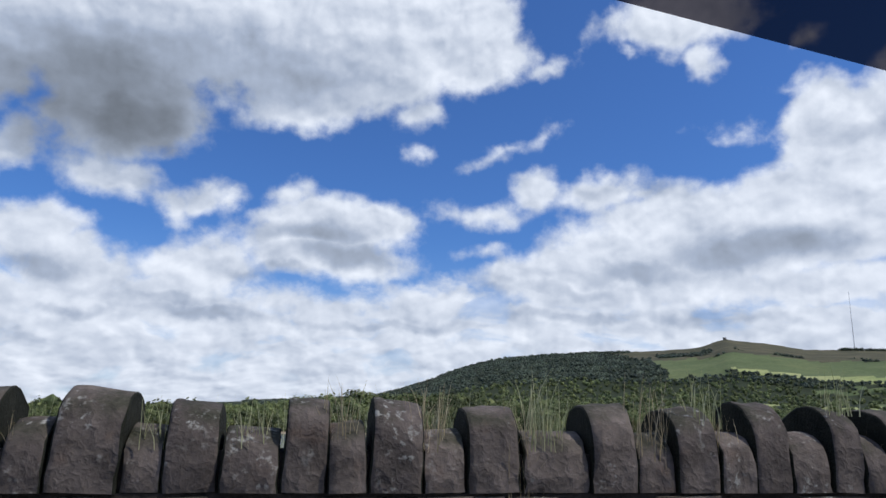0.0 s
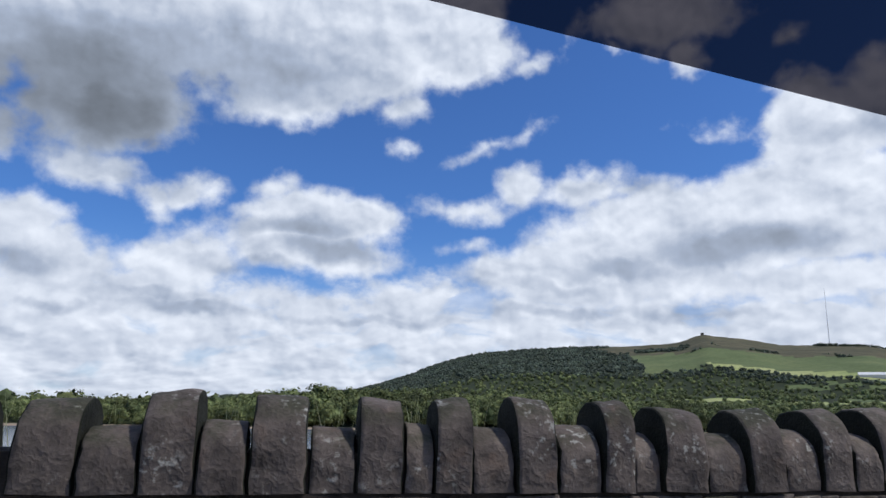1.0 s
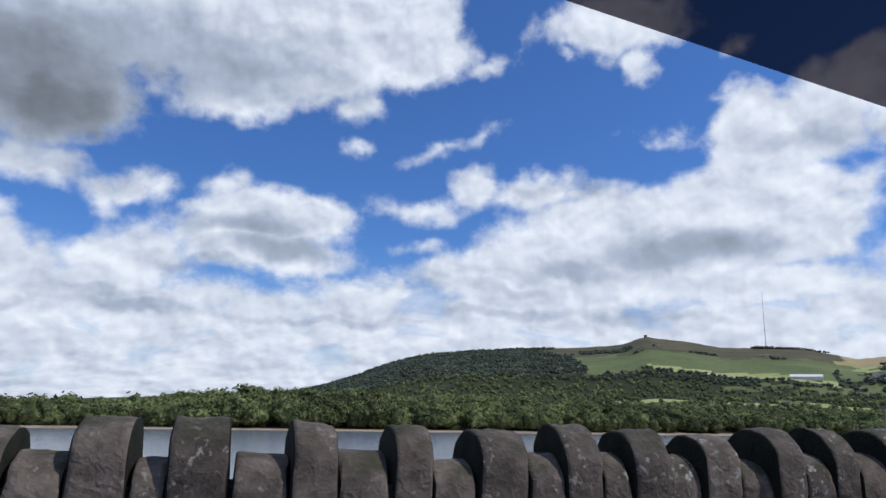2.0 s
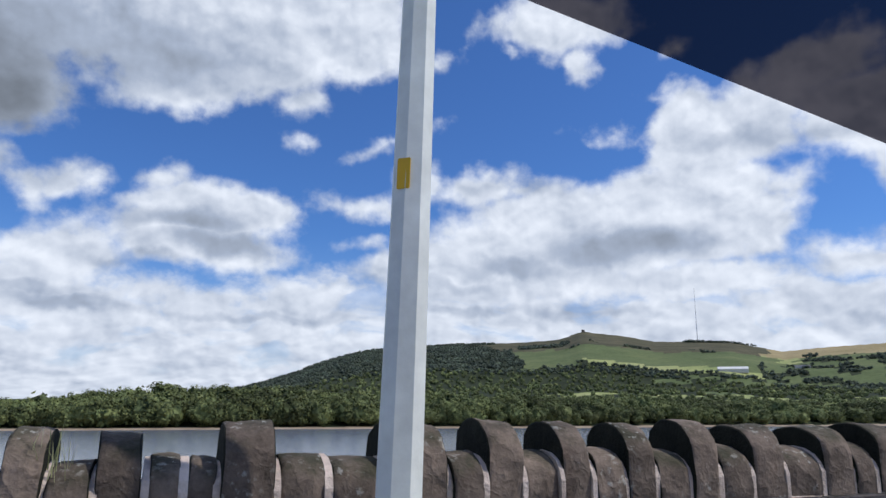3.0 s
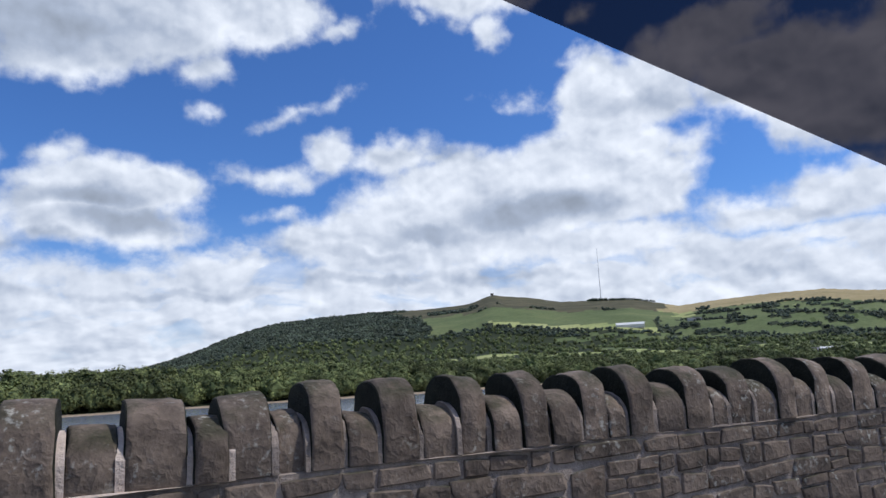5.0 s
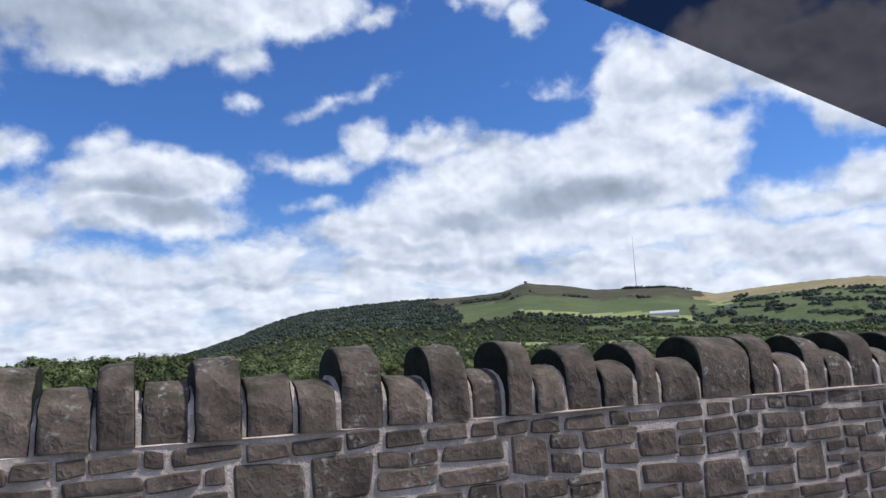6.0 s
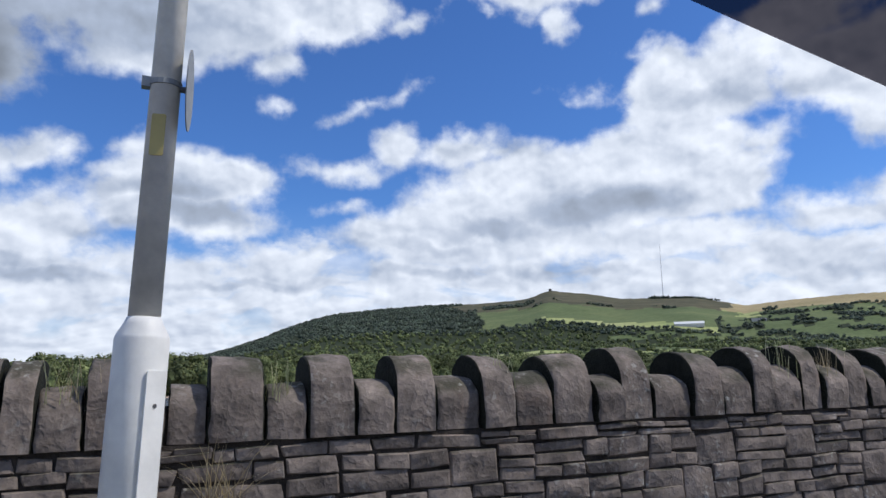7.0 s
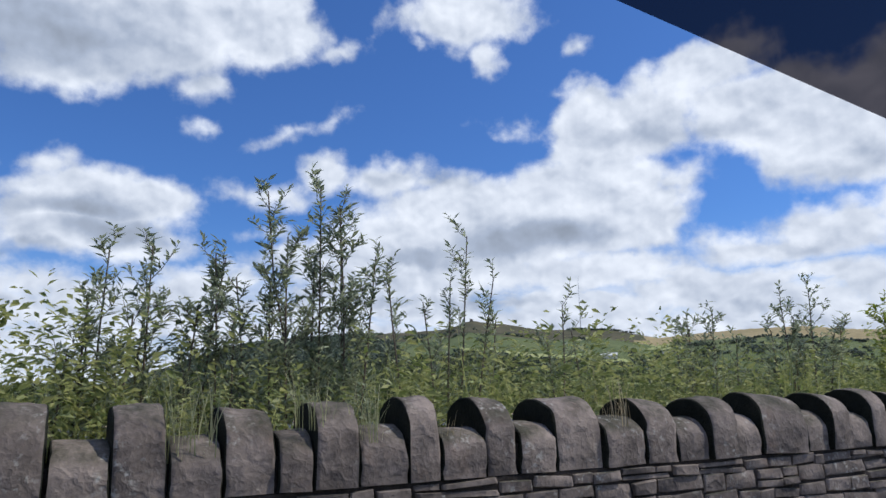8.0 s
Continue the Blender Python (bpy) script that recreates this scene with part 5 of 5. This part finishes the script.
def cope_mesh(name, seed, mat, tall):
    """A coping stone on edge, 1 m wide along x and 1 m high: upright rough face, rounded over the top towards the back, its corners knocked off."""
    rr = random.Random(seed)
    k = rr.uniform(0.46, 0.60) if tall else rr.uniform(0.42, 0.56)
    prof = [(0.0, 0.0), (-0.008, 0.14), (-0.008, 0.30), (0.0, k)]
    for a in (14, 28, 42, 56, 70, 86, 104, 124, 146):
        c = radians(a)
        prof.append((0.5 - 0.5 * math.cos(c), k + (1 - k) * math.sin(c) ** 0.85))
    prof += [(0.985, k * 0.8), (1.0, 0.0)]
    xs = (-0.5, -0.47, -0.38, -0.22, -0.04, 0.14, 0.30, 0.41, 0.475, 0.5)
    chips = []
    for q in range(5):
        n = Vector((rr.choice((-1, 1)) * rr.uniform(0.3, 1.0), rr.uniform(-1.0, -0.3), rr.uniform(-0.2, 0.8))).normalized()
        reach = max(n.dot(Vector((x, y, z))) for x in (-0.5, 0.5) for y, z in prof)
        chips.append((n, reach - rr.uniform(0.0, 0.06)))
    verts, faces = [], []
    skew, tilt = rr.uniform(-0.08, 0.08), rr.uniform(-0.07, 0.07)
    for i, x in enumerate(xs):
        end = abs(x) > 0.49
        near_end = 0.4 < abs(x) <= 0.49
        s = 0.955 if end else (0.99 if near_end else 1.0)
        for j, (y, z) in enumerate(prof):
            d = Vector((x * 2.0 + seed * 5.1, y * 2.6, z * 2.6 + seed))
            n = noise.noise(d) * 0.030 + noise.noise(d * 2.7) * 0.018 + noise.noise(d * 6.3) * 0.008
            p = Vector((x * (1.0 - 0.03 * z * z) + skew * z * 0.5 + 0.045 * noise.noise(Vector((seed * 9 + (x > 0), z * 4, y * 3))),
                        0.5 + (y - 0.5) * s + (n if z > 0 else n * 0.3), z * (0.5 + 0.5 * s if z > 0.5 else 1) + (n * 0.8 if z > 0.3 else 0) + x * tilt * z))
            for cn, cd in chips:
                over = cn.dot(p) - cd
                if over > 0 and z > 0:
                    p -= cn * over * 0.9
            verts.append(p[:])
    n = len(prof)
    for i in range(len(xs) - 1):
        for j in range(n - 1):
            a = i * n + j
            faces.append((a, a + n, a + n + 1, a + 1))
    faces.append(tuple(range(n)))
    faces.append(tuple(reversed(range((len(xs) - 1) * n, len(xs) * n))))
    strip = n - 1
    # the end faces take the dark colour that stands in for shade and moss
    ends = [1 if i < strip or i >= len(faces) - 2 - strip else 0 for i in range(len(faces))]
    me = mesh_from(name, verts, faces, [mat, STONE_SHADED_MOSSY], True, ends)
    me.set_sharp_from_angle(angle=radians(32))
    return me


def block_mesh(name, seed, mat, flat):
    """A walling stone with a flat, slightly uneven face and worn arrises, 1 x 1 m in x and z, its face near y 0."""
    rr = random.Random(seed)
    verts, faces = [], []
    xs, zs = (0.0, 0.02, 0.06, 0.5, 0.94, 0.98, 1.0), (0.0, 0.04, 0.12, 0.5, 0.88, 0.96, 1.0)
    nx, nz = len(xs), len(zs)
    c = [rr.uniform(-0.11, 0.09) * (1.3 if flat else 1.0) for q in range(4)]
    e = [rr.uniform(-0.06, 0.05) * (1.3 if flat else 1.0) for q in range(4)]
    wear = [rr.uniform(0.0, 0.10) if flat else rr.uniform(0.0, 0.04) for q in range(4)]
    slope, roll = rr.uniform(-0.14, 0.14), rr.uniform(-0.14, 0.14)
    for i, x in enumerate(xs):
        for j, z in enumerate(zs):
            rim = min(i, nx - 1 - i, j, nz - 1 - j)
            y = ((0.95, 0.10, 0.0, -0.03) if flat else (0.95, 0.13, 0.02, 0.0))[min(rim, 3)] + (0.3 if flat else 1.0) * (slope * (x - 0.5) + roll * (z - 0.5)) + rr.uniform(-0.05, 0.05) * (rim > 0)
            dz = (c[0] * (1 - x) + c[1] * x) * z - (c[2] * (1 - x) + c[3] * x) * (1 - z)
            dx = (e[0] * (1 - z) + e[1] * z) * x + (e[2] * (1 - z) + e[3] * z) * (1 - x)
            corner = wear[(x > 0.5) + 2 * (z > 0.5)] * max(0.0, abs(2 * x - 1) - 0.8) * max(0.0, abs(2 * z - 1) - 0.6) * 12.5
            verts.append((x + dx - corner * (1 if x > 0.5 else -1) * 0.6, y, z + dz - corner * (1 if z > 0.5 else -1) * 1.6))
    for i in range(nx - 1):
        for j in range(nz - 1):
            a = i * nz + j
            faces.append((a, a + nz, a + nz + 1, a + 1))
    me = mesh_from(name, verts, faces, [mat], True)
    me.set_sharp_from_angle(angle=radians(32))
    return me


def as_arrays(me):
    v = np.array([p.co[:] for p in me.vertices])
    t = []
    for p in me.polygons:
        q = list(p.vertices)
        t += [(q[0], q[i], q[i + 1]) for i in range(1, len(q) - 1)]
    return v, np.array(t)


# coping as it runs along the wall: start, then each stone's width in centimetres; a minus sign marks a low stone
RUNS = []
RUNS.append((-1.13, (-16, 27, -16, 22, -24, 19, -17, 23, -19, 24, -32, 22, -19, 21, -18, 19, -21, 17)))
RUNS.append((7.85, (25, -17, 20, -17, 19, -15, 15, -23, 25, -15, 28, -18, 18, -19, 13, -21, 24, -24, 21)))
RUNS.append((16.86, (25, -23, 22, -20, 24, -20, 20, -13, 17, -20, 19, -21, 16, -14, 23, -21, 20, -20, 18, -16)))
RUNS.append((25.97, (-10, 27, -21, 22, -14, 25, -13, 20, -22, 22, -19, 16, -18, 13, -16, 16, -20, 14, -12, 16, -12)))
RUNS.append((53.15, (15, -16, 17, -13, -12, 22, -20, -24, 27, -16, 19, -18, 16, -17, 17, -19, 17, -20, 22, -24, 21, -16)))
RUNS.append((62.26, (23, -12, 20, -18, 25, -16, 23, -21, 22, -21, 18, -19, 15, -16, 19, -15, 11, -21, 15, -15, 16, -18, 17, -20)))
RUNS.append((71.27, (19, -18, 19, -23, 20, -17, 15, -19, -18, 18, -19, -18, 17, -17, 17, -19, 15, -19, 20, -20, 21, -14, 18, -22, 17)))
RUNS.append((98.13, (8, -14, 22, -16, 18, -16, 15, -27, 27, -23, 36, 23, -22, 18, -17, 18, -21, 17, -18, 17, -21, 17, -20, 19, -22)))
RUNS.append((106.90, (18, -21, 16, -20, 21, -22, -19, 22, -22, 22, -18, 17, -19, 22, -22, 17, -29, 41, 21, -23, 19, -22, 26)))
RUNS.append((115.83, (17, -19, 25, 16, -20, -19, 27, -21, 19, -18, 18, -19, 17, -18, 23, -17, 16, -18, 17, -15, 21, -22, 23, -22, 15)))
RUNS.append((124.76, (12, -17, 15, -14, -16, 23, -18, 21, -18, 20, -23, 18, -21, 24, -17, 19, -24, 21, -21, 16, -23, 16, -20, 18, -15)))
RUNS.append((133.78, (-13, 18, -21, 25, -21, 20, -18, 20, -20, 22, -18, 15, -19, 19, -20, 20, -24, 24, -33, 20, -33, 20, -17)))
RUNS.append((142.97, (20, -21, 20, -20, 21, -15, 20, -23, 16, -24, 18, -22, 30, -28, 24, -23, 22, -21, 40, -22, 21, -22)))



def coping_runs(x0, x1):
    """The coping stones of a stretch: middle, width, tall or low; runs placed to fit the camera's view where there are
    any, between them stones of like sizes.
    """
    rr = random.Random(int(x0 * 10) + 7)
    stones, x = [], x0
    runs = sorted(r for r in RUNS if x0 <= r[0] < x1)
    tall = True
    while x < x1 - 0.05:
        if runs and x >= runs[0][0] - 0.13:
            run = runs.pop(0)
            x = max(x, run[0])
            for w in run[1]:
                stones.append((x + abs(w) / 200, abs(w) / 100, w > 0))
                x += abs(w) / 100
                tall = w < 0
            continue
        w = rr.uniform(0.15, 0.25) if tall else rr.uniform(0.13, 0.22)
        if runs and x + w > runs[0][0]:
            w = max(runs[0][0] - x, 0.08)
        stones.append((x + w / 2, w, tall))
        x += w
        tall = not tall
    return stones


def wall_stretch(name, x0, x1, core_mat, bed_mat, single, joined, gap, back, mortared, large, label, fillet=0.012, cope_z=COPE_Z, tall_h=TALL, low_h=SHORT):
    length = x1 - x0
    rr = random.Random(int(x0) + 50)
    bm = bmesh.new()
    box(bm, x0, x1, WALL_Y + back, WALL_Y + DEPTH + 0.02, -0.1, cope_z)
    root = part(name, bm, core_mat, None)
    tagged(root, label, "wall", "stone wall", kind="structure")
    # bedding between the coping stones
    bm = bmesh.new()
    box(bm, x0, x1, WALL_Y + (0.055 if mortared else back + 0.018), WALL_Y + DEPTH - 0.06, cope_z, cope_z + low_h * 0.60)
    part("coping_bed", bm, bed_mat, root)
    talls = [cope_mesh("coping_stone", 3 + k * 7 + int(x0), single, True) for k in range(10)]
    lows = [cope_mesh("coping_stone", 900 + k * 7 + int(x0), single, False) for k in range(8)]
    count = 0
    extra = []
    for xm, w, tall in coping_runs(x0, x1):
        me = rr.choice(talls if tall else lows)
        h = (tall_h if tall else low_h) * rr.uniform(0.93, 1.07)
        d = DEPTH * (rr.uniform(0.95, 1.06) if tall else rr.uniform(0.88, 0.98))
        y = WALL_Y + rr.uniform(-0.02, 0.015) + (0 if tall else rr.uniform(-0.005, 0.012))
        m = Matrix.Translation((xm, y, cope_z + 0.004)) @ pose(0, 0, 0, rr.uniform(-1.2, 1.2), rr.uniform(-1.8, 2.6), rr.uniform(-2, 2)) @ Matrix.Diagonal((max(w - (0.004 + 1.2 * fillet if mortared else gap + 0.003), 0.05), d, h, 1))
        if count < 290:
            ob = new("coping_stone", me)
            ob.parent = root
            ob.matrix_basis = m
        else:
            extra.append((me, m))
        count += 1
    if mortared:  # fillets of mortar between the coping stones, as high as the low ones
        bm = bmesh.new()
        line = [(0.012, 0.0), (0.010, 0.5), (0.05, 0.68), (0.14, 0.84), (0.30, 0.96), (0.50, 1.0), (0.80, 0.7), (0.9, 0.0)]
        for xm, w, tall in coping_runs(x0, x1):
            if tall:
                continue
            for e in (xm - w / 2, xm + w / 2):
                t = fillet * rr.uniform(0.75, 1.4)
                hh = low_h * rr.uniform(0.90, 1.0)
                push = rr.uniform(-0.008, 0.012)
                a = [bm.verts.new((e - t, WALL_Y + push + p * DEPTH, cope_z + 0.002 + q * hh)) for p, q in line]
                b = [bm.verts.new((e + t, WALL_Y + push + p * DEPTH, cope_z + 0.002 + q * hh)) for p, q in line]
                for i in range(len(line) - 1):
                    bm.faces.new((a[i], b[i], b[i + 1], a[i + 1]))
                bm.faces.new(a[::-1])
                bm.faces.new(b)
        # the bed joint under them, smeared unevenly over the edge of the courses
        n = int(length / 0.06)
        ring = []
        for i in range(n + 1):
            x = x0 + length * i / n
            up = 0.004 + 0.010 * noise.noise(Vector((x * 3.1, 4.0, x0)))
            down = 0.008 + 0.016 * noise.noise(Vector((x * 2.3, 9.0, x0)))
            face = WALL_Y + 0.006 + 0.034 * noise.noise(Vector((x * 1.1, 15.0, x0)))
            ring.append([bm.verts.new((x, face + p, cope_z + q)) for p, q in ((0.06, up), (0.006, up), (0.0, 0.4 * (up - down)), (0.006, -down), (0.06, -down))])
        for a, b in zip(ring, ring[1:]):
            for i in range(4):
                bm.faces.new((a[i + 1], b[i + 1], b[i], a[i]))
        tagged(part("mortar_fillets", bm, bed_mat, root, "pale mortar fillets between the coping stones"), kind="stuff")
    # rubble under the coping: bands, each of single large stones or of two or three thinner ones
    blocks = [block_mesh("walling_stone", 40 + k + int(x0), single, mortared) for k in range(12)]
    made = 0
    z = cope_z - 0.012
    band = 0
    stones = []
    while z > 0.08:
        first = band == 0
        h = (rr.uniform(0.085, 0.10) if mortared else rr.uniform(0.05, 0.065)) if first else (rr.uniform(0.19, 0.24) if mortared else rr.uniform(0.15, 0.20))
        x = x0
        while x < x1 - 0.06:
            big = not first and rr.random() < large
            w = h * rr.uniform(0.8, 1.7) if big else rr.uniform(0.18, 0.46)
            if x + w > x1 - 0.08:
                w = x1 - x
            n = 1 if big or (first and mortared) else (rr.choice((1, 2)) if first else rr.choice((2, 2, 2, 3) if mortared else (2, 2, 3, 3)))
            cuts = [0.0] + [(q + rr.uniform(-0.16, 0.16)) / n for q in range(1, n)] + [1.0]
            for q in range(n):
                pz, ph = z - h + h * cuts[q], h * (cuts[q + 1] - cuts[q])
                pw = [w]
                if w > 0.26 and rr.random() < 0.6 and not big:
                    c = rr.uniform(0.3, 0.7)
                    pw = [w * c, w * (1 - c)]
                px = x
                for v in pw:
                    stones.append((band, px, v, pz, ph))
                    px += v
            x += w
        z -= h
        band += 1
    for band, px, w, pz, ph in stones:
        me = rr.choice(blocks)
        drop = rr.uniform(-0.005, 0.005)
        out = rr.uniform(-0.005, 0.004) if mortared else rr.uniform(-0.008, 0.008)
        m = Matrix.Translation((px + gap / 2, WALL_Y + out, pz + gap / 2 + drop)) @ pose(0, 0, 0, 0, rr.uniform(-2.2, 2.2), 0) @ Matrix.Diagonal((w - gap, 0.045, ph - gap, 1))
        if made < 290 and band < 4 and rr.random() < 290 / (length * 24):
            ob = new("walling_stone", me)
            ob.parent = root
            ob.matrix_basis = m
            made += 1
        else:
            extra.append((me, m))
    cache = {}
    vs, fs, base = [], [], 0
    for me, m in extra:
        if me.name not in cache:
            cache[me.name] = as_arrays(me)
        v, f = cache[me.name]
        a = np.array(m)
        vs.append(v @ a[:3, :3].T + a[:3, 3])
        fs.append(f + base)
        base += len(v)
    me = fast_mesh("walling_stones", np.concatenate(vs), np.concatenate(fs), joined)
    me.set_sharp_from_angle(angle=radians(32))
    ob = new("walling_stones", me)
    ob.parent = root
    tagged(ob, kind="stuff")


wall_stretch("wall_1", X0, 45.0, EARTH_JOINT, EARTH_JOINT, STONE, STONE_JOINED, 0.006, 0.024, False, 0.1, "dark gritstone wall with upright coping stones, mossy and grassy", 0.012, 0.935, 0.385, 0.272)
wall_stretch("wall_2", 45.0, 90.0, MORTAR_PATCHY, MORTAR_PALE, STONE_WARM, STONE_WARM_JOINED, 0.008, 0.012, True, 0.34, "brown gritstone wall with upright coping bedded in pale mortar", 0.013)
wall_stretch("wall_5", 90.0, 103.8, MORTAR_OLD, MORTAR_OLD, STONE_WARM, STONE_WARM_JOINED, 0.010, 0.014, True, 0.24, "brown gritstone wall with upright coping and weathered grey mortar")
wall_stretch("wall_3", 103.8, 113.8, MORTAR_PALE, MORTAR_PALE, STONE_WARM, STONE_WARM_JOINED, 0.013, 0.010, True, 0.28, "repointed gritstone wall with broad pinkish mortar joints")
wall_stretch("wall_4", 113.8, X1, EARTH_JOINT, EARTH_JOINT, STONE_GREY, STONE_GREY_JOINED, 0.004, 0.018, False, 0.30, "dark dry-stone gritstone wall with thin bedded courses")
